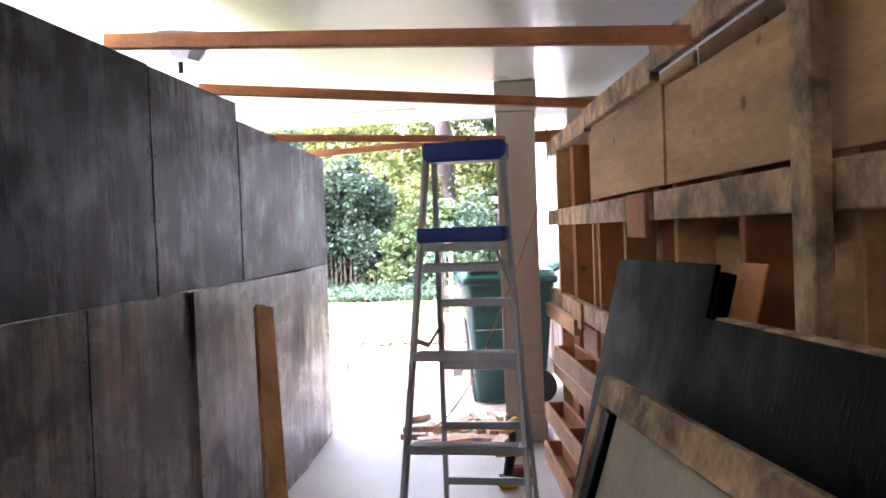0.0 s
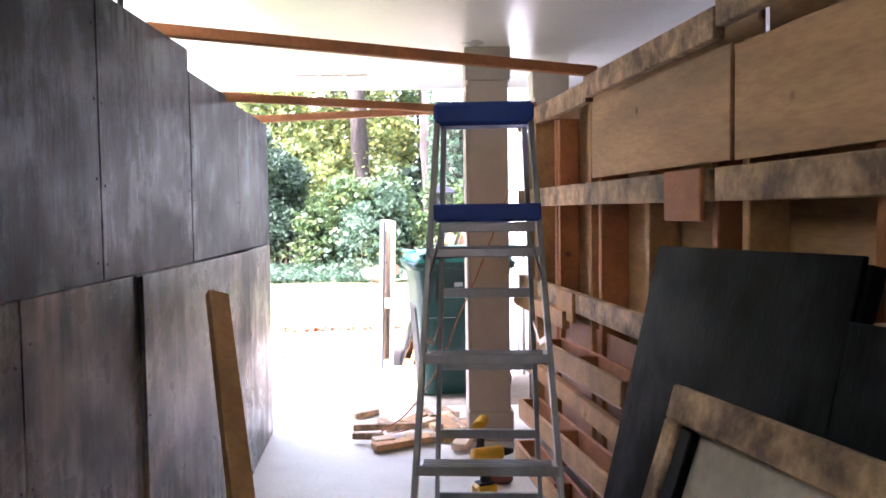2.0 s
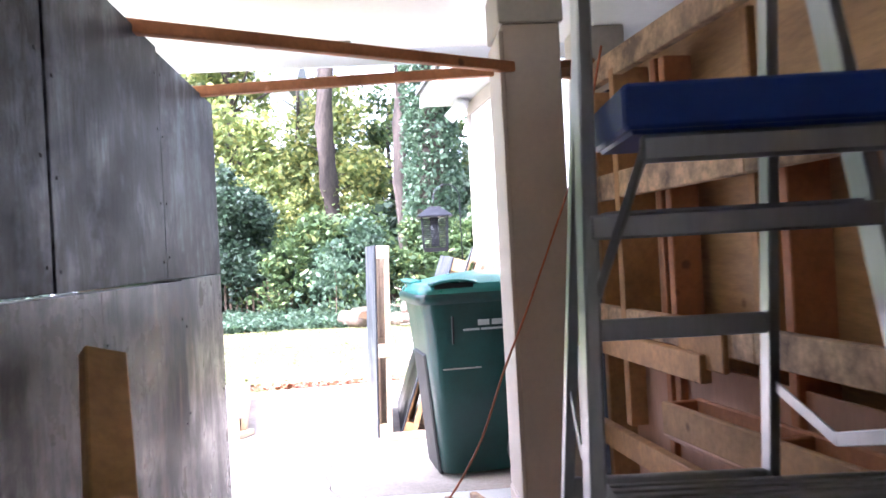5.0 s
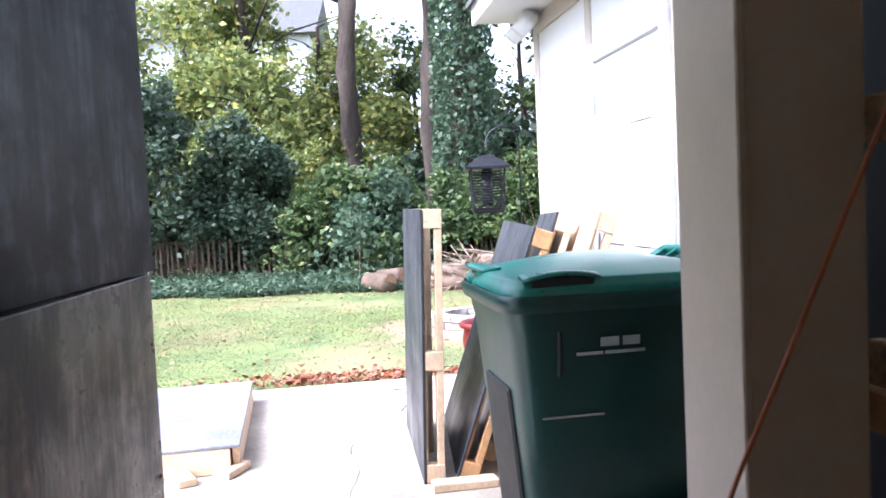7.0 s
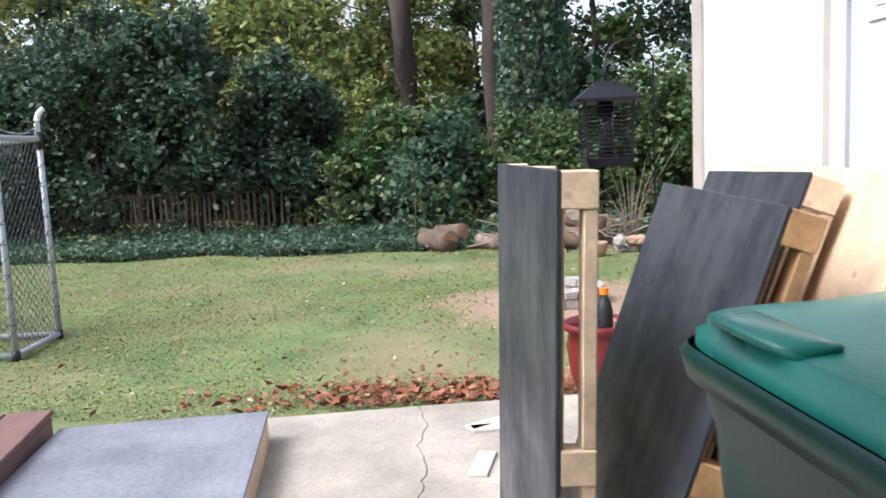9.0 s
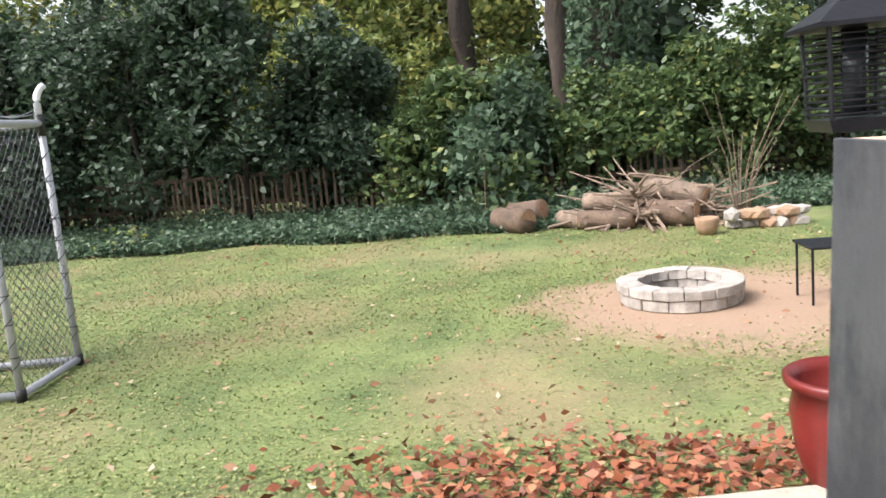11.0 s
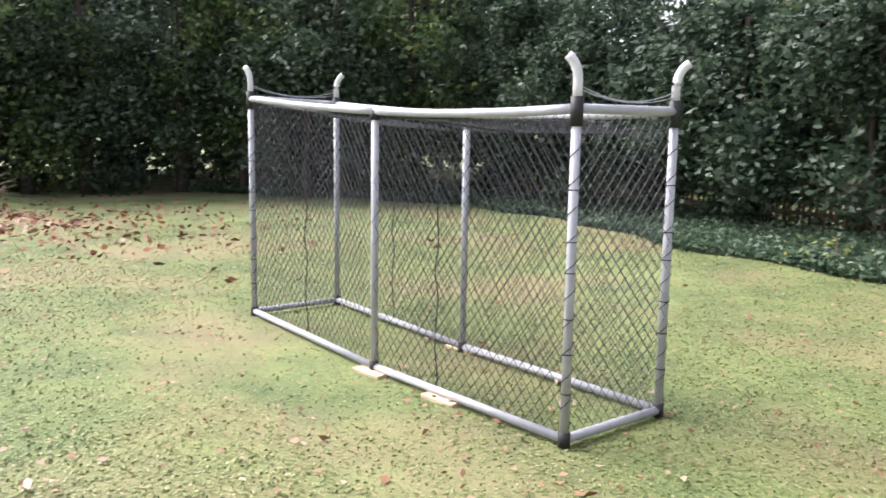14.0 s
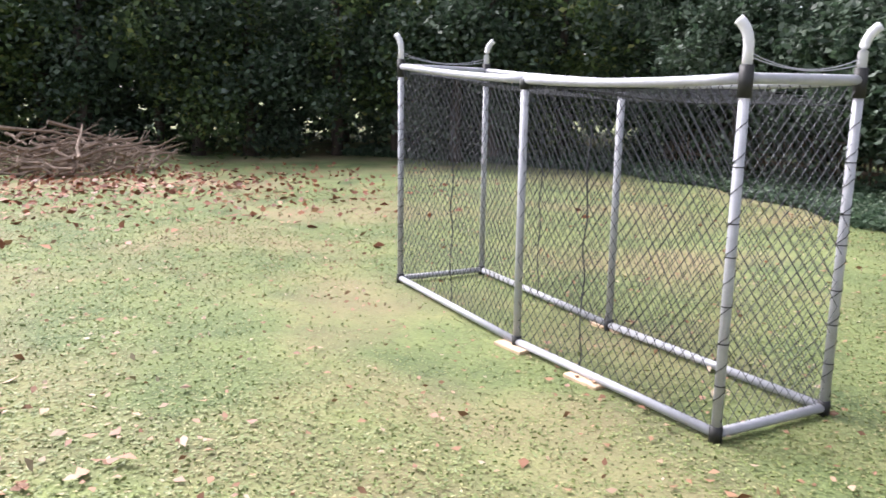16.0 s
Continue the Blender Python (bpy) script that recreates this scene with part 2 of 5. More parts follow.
M_LITTER = leaf_mat("fallen_leaves", (0.20, 0.085, 0.045), (0.33, 0.19, 0.11), (0.40, 0.33, 0.24), 0.3, 0.0)
M_LITTER_R = leaf_mat("russet_fallen_leaves", (0.12, 0.035, 0.02), (0.30, 0.10, 0.05), (0.34, 0.20, 0.10), 0.2, 0.0)


def ground_mat():
    m = mat("lawn_soil", (0.135, 0.158, 0.056), 0.95, 0, 0.6, 1.3, 0.9, 38, dark=(0.070, 0.108, 0.033))
    nt = m.node_tree
    b = nt.nodes["Principled BSDF"]
    src = b.inputs["Base Color"].links[0].from_socket
    tc = nt.nodes.new("ShaderNodeTexCoord")
    n = nt.nodes.new("ShaderNodeTexNoise")
    n.inputs["Scale"].default_value, n.inputs["Detail"].default_value = 0.55, 9
    nt.links.new(tc.outputs["Object"], n.inputs[0])
    r = nt.nodes.new("ShaderNodeValToRGB")
    r.color_ramp.elements[0].position, r.color_ramp.elements[0].color = 0.46, (0, 0, 0, 1)
    r.color_ramp.elements[1].position, r.color_ramp.elements[1].color = 0.66, (0.75, 0.75, 0.75, 1)
    nt.links.new(n.outputs[0], r.inputs[0])
    mx = nt.nodes.new("ShaderNodeMix")
    mx.data_type = 'RGBA'
    mx.inputs[7].default_value = (0.235, 0.18, 0.10, 1)
    nt.links.new(r.outputs[0], mx.inputs[0])
    nt.links.new(src, mx.inputs[6])
    # bare dirt worn round the fire ring
    dv = nt.nodes.new("ShaderNodeVectorMath")
    dv.operation = 'DISTANCE'
    dv.inputs[1].default_value = (0.75, 14.35, -0.18)
    nt.links.new(tc.outputs["Object"], dv.inputs[0])
    n3 = nt.nodes.new("ShaderNodeTexNoise")
    n3.inputs["Scale"].default_value, n3.inputs["Detail"].default_value = 1.6, 8
    nt.links.new(tc.outputs["Object"], n3.inputs[0])
    ma = nt.nodes.new("ShaderNodeMath")
    ma.operation = 'MULTIPLY_ADD'
    ma.inputs[1].default_value = 1.7
    nt.links.new(n3.outputs[0], ma.inputs[0])
    nt.links.new(dv.outputs["Value"], ma.inputs[2])
    mr = nt.nodes.new("ShaderNodeMapRange")
    mr.inputs[1].default_value, mr.inputs[2].default_value = 2.45, 2.05
    nt.links.new(ma.outputs[0], mr.inputs[0])
    m3 = nt.nodes.new("ShaderNodeMix")
    m3.data_type = 'RGBA'
    m3.inputs[7].default_value = (0.29, 0.195, 0.135, 1)
    nt.links.new(mr.outputs[0], m3.inputs[0])
    nt.links.new(mx.outputs[2], m3.inputs[6])
    nt.links.new(m3.outputs[2], b.inputs["Base Color"])
    return m


M_LAWN = ground_mat()


# ---- mesh helpers ----
def to_mesh(name, bm):
    me = bpy.data.meshes.new(name)
    bm.to_mesh(me)
    bm.free()
    return me


def part(name, bm, material, parent, label="", smooth=False):
    """Links a bmesh as one mesh object under a thing or a part."""
    me = to_mesh(name, bm)
    me.materials.append(material)
    if smooth:
        for p in me.polygons:
            p.use_smooth = True
    ob = new(name, me)
    ob.parent = parent
    return tagged(ob, label)


def thing(name, label, category, m=None, group="", kind=""):
    ob = new(name)
    ob.empty_display_size = 0.1
    if m is not None:
        ob.matrix_world = m
    return tagged(ob, label, category, group, kind)


def solid(name, bm, material, label, category="", m=None, group="", kind="", smooth=False):
    """A top-level thing that is one mesh."""
    ob = part(name, bm, material, None, label, smooth)
    if m is not None:
        ob.matrix_world = m
    return tagged(ob, "", category, group, kind)


def box(c, s, bevel=0.003, m=None, bm=None):
    """A bevelled block with centre c and size s, turned by m."""
    one = bmesh.new()
    bmesh.ops.create_cube(one, size=1)
    bmesh.ops.scale(one, vec=s, verts=one.verts)
    if bevel:
        bmesh.ops.bevel(one, geom=one.edges[:], offset=min(bevel, min(s) * 0.3), segments=1, affect='EDGES', profile=0.7)
    bmesh.ops.translate(one, vec=c, verts=one.verts)
    if m is not None:
        bmesh.ops.transform(one, matrix=m, verts=one.verts)
    if bm is None:
        return one
    me = bpy.data.meshes.new("tmp")
    one.to_mesh(me)
    one.free()
    bm.from_mesh(me)
    bpy.data.meshes.remove(me)
    return bm


def board(p0, p1, w, t, up=(0, 0, 1), bevel=0.004, bm=None):
    """A board from p0 to p1, w wide along up and t thick across."""
    p0, p1 = Vector(p0), Vector(p1)
    d = p1 - p0
    x = d.normalized()
    z = Vector(up)
    z = (z - x * z.dot(x)).normalized()
    y = z.cross(x)
    m = Matrix((x, y, z)).transposed().to_4x4()
    m.translation = (p0 + p1) / 2
    return box((0, 0, 0), (d.length, t, w), bevel, m, bm)


def tube(points, r, sides=8, bm=None, cap=True, taper=None):
    """A pipe along points."""
    bm = bm or bmesh.new()
    pts = [Vector(p) for p in points]
    rings = []
    for i, p in enumerate(pts):
        d = (pts[min(i + 1, len(pts) - 1)] - pts[max(i - 1, 0)]).normalized()
        a = d.cross(Vector((0, 0, 1)))
        if a.length < 0.05:
            a = d.cross(Vector((0, 1, 0)))
        a.normalize()
        b = d.cross(a)
        rad = r if taper is None else r * (1 - (1 - taper) * i / (len(pts) - 1))
        rings.append([bm.verts.new(p + rad * (a * math.cos(2 * math.pi * k / sides) + b * math.sin(2 * math.pi * k / sides))) for k in range(sides)])
    for r0, r1 in zip(rings, rings[1:]):
        for k in range(sides):
            bm.faces.new((r0[k], r0[(k + 1) % sides], r1[(k + 1) % sides], r1[k]))
    if cap:
        bm.faces.new(rings[0][::-1])
        bm.faces.new(rings[-1])
    bmesh.ops.recalc_face_normals(bm, faces=bm.faces[:])
    return bm


def quads(name, v, material, parent=None):
    """A mesh of loose quads; v has the shape (n, 4, 3)."""
    n = len(v)
    me = bpy.data.meshes.new(name)
    me.vertices.add(n * 4)
    me.vertices.foreach_set("co", np.ascontiguousarray(v, dtype=np.float32).ravel())
    me.loops.add(n * 4)
    me.loops.foreach_set("vertex_index", np.arange(n * 4, dtype=np.int32))
    me.polygons.add(n)
    me.polygons.foreach_set("loop_start", np.arange(0, n * 4, 4, dtype=np.int32))
    me.update(calc_edges=True)
    me.materials.append(material)
    ob = new(name, me)
    ob.parent = parent
    return ob


def leaf_quads(rng, p, size, flat=0.0):
    """Rhombic leaves at the points p, turned at random; flat draws them towards lying level."""
    n = len(p)
    a = rng.normal(size=(n, 3))
    a[:, 2] *= 1 - flat
    a /= np.linalg.norm(a, axis=1)[:, None]
    b = rng.normal(size=(n, 3))
    b[:, 2] *= 1 - flat
    b -= a * np.sum(a * b, axis=1)[:, None]
    b /= np.linalg.norm(b, axis=1)[:, None]
    s = size * rng.uniform(0.55, 1.3, size=(n, 1))
    c = np.cross(a, b) * s * 0.12
    return np.stack((p - a * s * 0.5, p + b * s * 0.28 + c, p + a * s * 0.5, p - b * s * 0.28 + c), axis=1)


def crown_points(rng, centre, radii, n, clumps, spread):
    """Points gathered in clumps that fill an uneven egg."""
    u = rng.normal(size=(clumps, 3))
    u /= np.linalg.norm(u, axis=1)[:, None]
    rr = rng.uniform(0.35, 1.0, size=(clumps, 1)) ** 0.5 * rng.uniform(0.75, 1.12, size=(clumps, 1))
    cc = u * rr * np.array(radii) + np.array(centre)
    k = rng.integers(0, clumps, n)
    return cc[k] + rng.normal(size=(n, 3)) * spread * rng.uniform(0.5, 1.2, size=(clumps, 1))[k]


def ground_z(x, y):
    """The lie of the land: level by the slab, a little lower on the lawn."""
    k = min(1.0, max(0.0, (y - 10.9) / 1.3))
    return -0.05 - 0.13 * k * k * (3 - 2 * k)

# ---- ground and slabs ----
def build_ground():
    xs = np.concatenate(([-400, -150, -60], np.arange(-30, 12.01, 0.5), [25, 60, 150, 400]))
    ys = np.concatenate(([-400, -100, -30, -10], np.arange(-2, 30.01, 0.5), [40, 70, 150, 400]))
    bm = bmesh.new()
    rng = np.random.default_rng(5)
    grid = [[bm.verts.new((x, y, ground_z(x, y) + (rng.uniform(-0.003, 0.003) if y > 11.5 else 0))) for x in xs] for y in ys]
    for r0, r1 in zip(grid, grid[1:]):
        for i in range(len(xs) - 1):
            bm.faces.new((r0[i], r0[i + 1], r1[i + 1], r1[i]))
    solid("ground", bm, M_LAWN, "patchy green and straw-coloured back lawn", "lawn", kind="structure", smooth=True)


build_ground()
carport_floor = solid("floor", box((0.2, 1.2, -0.06), (5.6, 12.0, 0.12), 0.004), M_FLOOR, "pale worn concrete carport floor", "floor", kind="structure")
patio = thing("pavement", "pale stained concrete patio slab with a crack joint", "patio", kind="structure")
CRACK = [(-0.30, 7.205), (-0.40, 7.6), (-0.385, 7.9), (-0.47, 8.3), (-0.455, 8.7), (-0.53, 9.1), (-0.50, 9.4), (-0.555, 9.65), (-0.54, 9.95), (-0.60, 10.2), (-0.575, 10.5), (-0.63, 10.78)]


def build_slab(outer, gap):
    """Half of the patio: one side is the uneven crack."""
    rg = random.Random(2)
    edge = []
    for (xa, ya), (xb, yb) in zip(CRACK, CRACK[1:]):
        for k in range(6):
            edge.append((xa + (xb - xa) * k / 6 + rg.uniform(-0.012, 0.012) + gap, ya + (yb - ya) * k / 6))
    edge.append((CRACK[-1][0] + gap, CRACK[-1][1]))
    bm = bmesh.new()
    ring = [bm.verts.new((x, y, 0.0)) for x, y in edge + outer]
    top = bm.faces.new(ring)
    top.normal_update()
    if top.normal.z < 0:
        top.normal_flip()
    low = bmesh.ops.extrude_face_region(bm, geom=[top])
    bmesh.ops.translate(bm, vec=(0, 0, -0.12), verts=[v for v in low["geom"] if isinstance(v, bmesh.types.BMVert)])
    bmesh.ops.recalc_face_normals(bm, faces=bm.faces[:])
    part("slab", bm, M_CONC, patio)


build_slab([(-1.4, 10.66), (-2.9, 10.47), (-2.9, 7.205)], -0.0025)
build_slab([(0.25, 10.90), (1.25, 10.95), (1.25, 7.205)], 0.0025)

# ---- carport roof ----
roof = thing("ceiling", "white painted carport ceiling with soft sheen", "ceiling", kind="structure")
part("ceiling_board", box((0.2, 2.45, 2.36), (6.4, 9.9, 0.10), 0.004), M_CEIL, roof)
part("fascia", box((0.2, 7.44, 2.335), (6.4, 0.03, 0.19), 0.004), M_WHITE, roof)
vent = thing("soffit_vent", "white louvred soffit vent set in the ceiling", "vent")
for i in range(3):
    part("grille", box((-0.53 + i * 0.17, 7.22, 2.304), (0.15, 0.07, 0.012), 0.002), M_TAUPE, vent)
# unseen wall, added to keep light from entering behind the camera
added_wall_back = solid("added_wall_back", box((0.2, -2.5, 1.15), (6.3, 0.12, 2.28), 0.01), M_TAUPE, "unseen plain wall added to shut out light from behind", "wall", kind="structure")
# assumed house wall, lengthened to block light and darken the ceiling's right
wall_far_side = solid("wall_side", box((3.3, 2.7, 1.12), (0.12, 10.3, 2.36), 0.01), M_WHITE, "assumed white house wall beside the carport, lengthened to block light", "wall", kind="structure")

lamp = thing("ceiling_lamp", "faceted glass ceiling lamp, switched off", "lamp", pose(-0.86, 4.75, 2.31))
b = bmesh.new()
bmesh.ops.create_cone(b, cap_ends=True, segments=8, radius1=0.085, radius2=0.165, depth=0.1)
bmesh.ops.translate(b, vec=(0, 0, -0.06), verts=b.verts)
part("shade", b, M_ALU, lamp)
part("base_plate", box((0, 0, -0.005), (0.2, 0.2, 0.02)), M_TAUPE, lamp)
part("finial", tube([(0, 0, -0.10), (0, 0, -0.16)], 0.012), M_IRON, lamp)

# ---- column at the carport's corner ----
def build_column(x, y, w, dp, name, label):
    col = thing(name, label, "column", pose(x, y, 0), kind="structure")
    part("shaft", box((w / 2, dp / 2, 1.06), (w, dp, 2.12), 0.006), M_POST, col)
    part("capital", box((w / 2, dp / 2, 2.215), (w + 0.03, dp + 0.03, 0.19), 0.006), M_TAUPE, col)
    part("plinth", box((w / 2, dp / 2, 0.09), (w + 0.035, dp + 0.035, 0.18), 0.008), M_POST, col)
    # added slab in the shaft's paint; the pale edge is just the lit face
    part("lit_side_slab", box((-0.004, dp / 2, 1.14), (0.02, dp + 0.012, 1.9), 0.004), M_POST, col, "added slab over the column's lit side")


build_column(0.53, 6.32, 0.235, 0.35, "column_1", "tan carport column with an added slab on its lit side")
build_column(1.02, 7.10, 0.22, 0.22, "column_2", "square tan column beside the house wall")

# ---- dark painted flats on one side ----
def build_left_wall():
    far0, far1 = Vector((-0.632, 4.834, 0)), Vector((-0.705, 6.66, 0))
    upper = [(-1.2, 0.30), (0.30, 1.52), (1.52, 2.74), (2.74, 3.95), (3.95, 4.812)]
    lower = [(-1.2, -0.16), (-0.16, 1.06), (1.06, 2.28), (2.28, 3.49), (3.49, 4.222)]
    sheets = []
    for i, (a, c) in enumerate(upper):
        sheets.append(((-0.628 - 0.0008 * (i % 2), a, 0), (-0.629 - 0.0008 * (i % 2), c - 0.0004, 0), 1.18, 2.035 - 0.006 * i, M_PAINT, i))
    for i, (a, c) in enumerate(lower):
        sheets.append(((-0.634 - 0.0008 * (i % 2), a, 0), (-0.635 - 0.0008 * (i % 2), c - 0.0006, 0), 0.01, 1.176, M_PAINT2, i))
    mid_far = far0.lerp(far1, 0.5)
    sheets.append((far0 + Vector((0, -0.002, 0)), mid_far, 1.178, 1.93, M_PAINT, 7))
    sheets.append((mid_far + Vector((0, 0.0015, 0)), far1, 1.178, 1.915, M_PAINT, 6))
    sheets.append((Vector((-0.618, 4.228, 0)), Vector((-0.626, 5.06, 0)), 0.008, 1.172, M_PAINT2, 8))
    sheets.append((Vector((-0.627, 5.0615, 0)), Vector((-0.636, 5.795, 0)), 0.008, 1.172, M_PAINT2, 5))
    sheets.append((Vector((-0.642, 5.811, 0)), Vector((-0.693, 6.60, 0)), 0.008, 1.176, M_PAINT2, 9))
    for p0, p1, z0, z1, m, i in sheets:
        p0, p1 = Vector(p0), Vector(p1)
        f = thing("scenery_flat", "plywood scenery flat painted streaky dark grey" if m is M_PAINT else "plywood scenery flat painted worn mid grey, its brown streaks a painted reflection", "flat", group="painted flats along the passage")
        d = (p1 - p0).normalized()
        nrm = Vector((-d.y, d.x, 0))
        up = Vector((0, 0, 1))
        mid = (z0 + z1) / 2
        part("plywood_sheet", board(p0 + up * mid + nrm * 0.006, p1 + up * mid + nrm * 0.006, z1 - z0, 0.012, bevel=0.002), m, f)
        L = (p1 - p0).length
        for s in (0.02, L / 2, L - 0.02):
            q = p0 + d * s + nrm * 0.058
            part("stud", board(q + up * (z0 + 0.04), q + up * (z1 - 0.04), 0.038, 0.088, up=d), M_PAINT2, f)
        for z in (z0 + 0.022, z1 - 0.022):
            part("rail", board(p0 + nrm * 0.058 + up * z, p1 + nrm * 0.058 + up * z, 0.038, 0.088), M_PAINT2, f)
        rng = random.Random(i)
        for s in (0.03, L - 0.03):
            for k in range(4):
                q = p0 + d * (s + rng.uniform(-.008, .008)) - nrm * 0.0015 + up * (z0 + (z1 - z0) * (0.08 + 0.27 * k + rng.uniform(-.03, .03)))
                part("screw", box(q, (0.003, 0.008, 0.008), 0.001), M_IRON, f)


build_left_wall()

prop = thing("timber_stud", "loose pine two-by-four leaning against the painted flats", "lumber")
part("board", board((-0.18, 3.86, 0.005), (-0.545, 4.83, 1.05), 0.088, 0.038, up=(0.6, 0.8, 0)), M_WOOD, prop)

# ---- unpainted frames on the other side ----
FAR = Vector((0.838, 6.75, 0))
ALONG = Vector((0.118, -1.0, 0)).normalized()
BACK = Vector((1.0, 0.118, 0)).normalized()


def P(s, d, z):
    return FAR + ALONG * s + BACK * d + Vector((0, 0, z))


def rail(name, s0, s1, d, z0, z1, m, parent, t=0.038):
    zz = (z0 + z1) / 2
    return part(name, board(P(s0, d, zz), P(s1, d, zz), z1 - z0, t), m, parent)


def stud(s, d0, d1, z0, z1, m, parent, w=0.038):
    dd = (d0 + d1) / 2
    return part("stud", board(P(s, dd, z0), P(s, dd, z1), w, abs(d1 - d0), up=ALONG), m, parent)


def build_right_wall():
    bays = [(0.29, 1.58, M_OLDWOOD), (1.58, 2.78, M_OLDWOOD), (2.82, 5.2, M_OLDWOOD), (5.24, 7.9, M_OLDWOOD)]
    for i, (s0, s1, m) in enumerate(bays):
        f = thing("scenery_flat", "unpainted pine frame flat with plywood skin, seen from behind", "flat", group="bare frames along the passage")
        part("plywood_sheet", board(P(s0 + 0.17 * (i == 0), 0.135, 0.985), P(s1, 0.135, 0.985), 1.95, 0.012, bevel=0.002), M_PLY, f)
        step = 0.0 if i < 1 else (0.02 if i == 1 else 0.05)
        rail("top_rail", s0, s1 + 0.03, -0.019, 1.832 + step, 1.925 + step, m, f)
        rail("middle_rail", s0, s1, -0.019, 1.385, 1.482, m, f)
        rail("low_rail", s0, s1, -0.019, 0.885, 0.978, m, f)
        rail("bottom_rail", s0, s1, -0.019, 0.42, 0.51, M_WOOD, f)
        n = 3 if i < 2 else 5
        for k in range(n):
            s = s0 + (0.12 if i == 0 else 0.10) + (s1 - s0 - (0.16 if i == 0 else 0.14)) * k / (n - 1)
            stud(s, 0.004, 0.127, 0.02, 1.83, M_WOODR if (k + i) % 2 else M_WOOD, f)
        if i == 0:
            stud(0.72, -0.04, 0.10, 0.55, 1.86, M_WOOD, f, 0.045)
            stud(1.05, 0.0, 0.10, 0.55, 1.82, M_WOODR, f, 0.04)
            rail("cross_brace", 0.30, 1.35, -0.055, 0.80, 0.885, M_WOOD, f)
        # gusset sheets and splice blocks
        if i == 1:
            part("gusset_plate", board(P(1.62, -0.005, 1.665), P(2.86, -0.005, 1.665), 0.33, 0.012, bevel=0.002), M_PLY, f)
            rail("splice_block", 2.50, 2.76, -0.045, 1.325, 1.485, M_WOODR, f, 0.02)
            rail("splice_block", 1.18, 1.45, -0.045, 0.84, 0.98, M_WOOD, f, 0.02)
        if i == 2:
            part("gusset_plate", board(P(2.875, 0.0, 1.66), P(5.1, 0.0, 1.66), 0.32, 0.012, bevel=0.002), M_PLY, f)
            stud(4.0, -0.08, -0.04, 0.0, 2.05, M_OLDWOOD, f, 0.09)
        part("kick_panel", board(P(s0 + 0.35 * (i == 0), 0.03, 0.44), P(s1, 0.03, 0.44), 0.78, 0.01, bevel=0.002), M_PLYPINK, f)


build_right_wall()
black_end = thing("scenery_flat", "narrow black painted plywood flat beside the column", "flat")
part("plywood_sheet", board(P(-0.015, 0.105, 0.95), P(0.34, 0.105, 0.95), 1.82, 0.02), M_BLACK, black_end)
part("stud", board(P(0.01, 0.145, 0.05), P(0.01, 0.145, 1.84), 0.038, 0.055, up=ALONG), M_BLACK, black_end)

def trough(s0, s1, z, drop):
    t = thing("wooden_trough", "shallow open trough nailed up from pine boards", "shelf", group="troughs on the bare frames")
    for d, nm in ((-0.165, "front_board"), (-0.06, "back_board")):
        part(nm, board(P(s0, d, z + drop), P(s1, d, z), 0.092, 0.02), M_WOODR if d > -0.1 else M_WOOD, t)
    for s, nm in ((s0 + 0.012, "end_board"), (s1 - 0.012, "end_board"), ((s0 + s1) / 2, "divider")):
        k = (s - s0) / (s1 - s0)
        zz = z + drop * (1 - k)
        part(nm, board(P(s, -0.155, zz), P(s, -0.07, zz), 0.09, 0.02), M_WOODR, t)
    part("bottom_board", board(P(s0, -0.112, z + drop - 0.052), P(s1, -0.112, z - 0.052), 0.012, 0.125), M_PLYPINK, t)


trough(1.30, 2.42, 0.735, -0.03)
trough(0.85, 2.30, 0.36, -0.05)
trough(0.75, 2.2, 0.06, -0.005)

# ceiling battens laid across from wall to wall
for p0, p1, w in (((-0.70, 3.80, 2.065), (1.20, 3.52, 1.90), 0.05), ((-0.70, 4.56, 2.035), (1.05, 5.22, 1.975), 0.045), ((-0.74, 5.46, 1.925), (0.96, 6.60, 1.955), 0.042), ((-0.76, 6.43, 1.922), (0.96, 6.56, 2.0), 0.042)):
    bt = thing("batten", "reddish pine batten laid across the tops of the flats", "batten", group="battens overhead")
    part("board", board(p0, p1, w, 0.04), M_WOODR, bt)

# ---- flats leaning on the bare frames ----
def leaning_flat(top0, top1, foot, h, face, framed, label, name="scenery_flat", t=0.012):
    """A flat with its top edge from top0 to top1, its foot moved by the vector foot."""
    top0, top1, foot = Vector(top0), Vector(top1), Vector(foot)
    f = thing(name, label, "flat")
    d = (top1 - top0).normalized()
    dn = (foot).normalized()
    n = d.cross(dn)
    L = (top1 - top0).length
    c = (top0 + top1) / 2 + dn * h / 2
    part("plywood_sheet", board(c - d * L / 2, c + d * L / 2, h, t, up=-dn, bevel=0.002), face, f)
    return f, d, dn, n, L


f, d, dn, n, L = leaning_flat((1.05, 4.157, 1.246), (1.175, 3.17, 1.268), (-0.30, 0, -1.22), 1.25, M_NAVY, False, "black painted plywood flat leaning on the bare frames")
for s in (0.03, L - 0.05):
    q = Vector((1.05, 4.157, 1.246)) + d * s + dn * 0.02 + Vector((0.028, 0, 0))
    part("stud", board(q, q + dn * 1.2, 0.05, 0.04, up=d), M_BLACK, f)
q = Vector((1.175, 3.17, 1.262)) + Vector((0.045, 0.0, 0))
rust = thing("plywood_offcut", "rust-brown plywood offcut leaning behind a black flat", "plywood")
part("sheet", board(q + dn * 0.12, q + dn * 0.12 + d * 0.15, 0.26, 0.012, up=-dn), M_WOODR, rust)

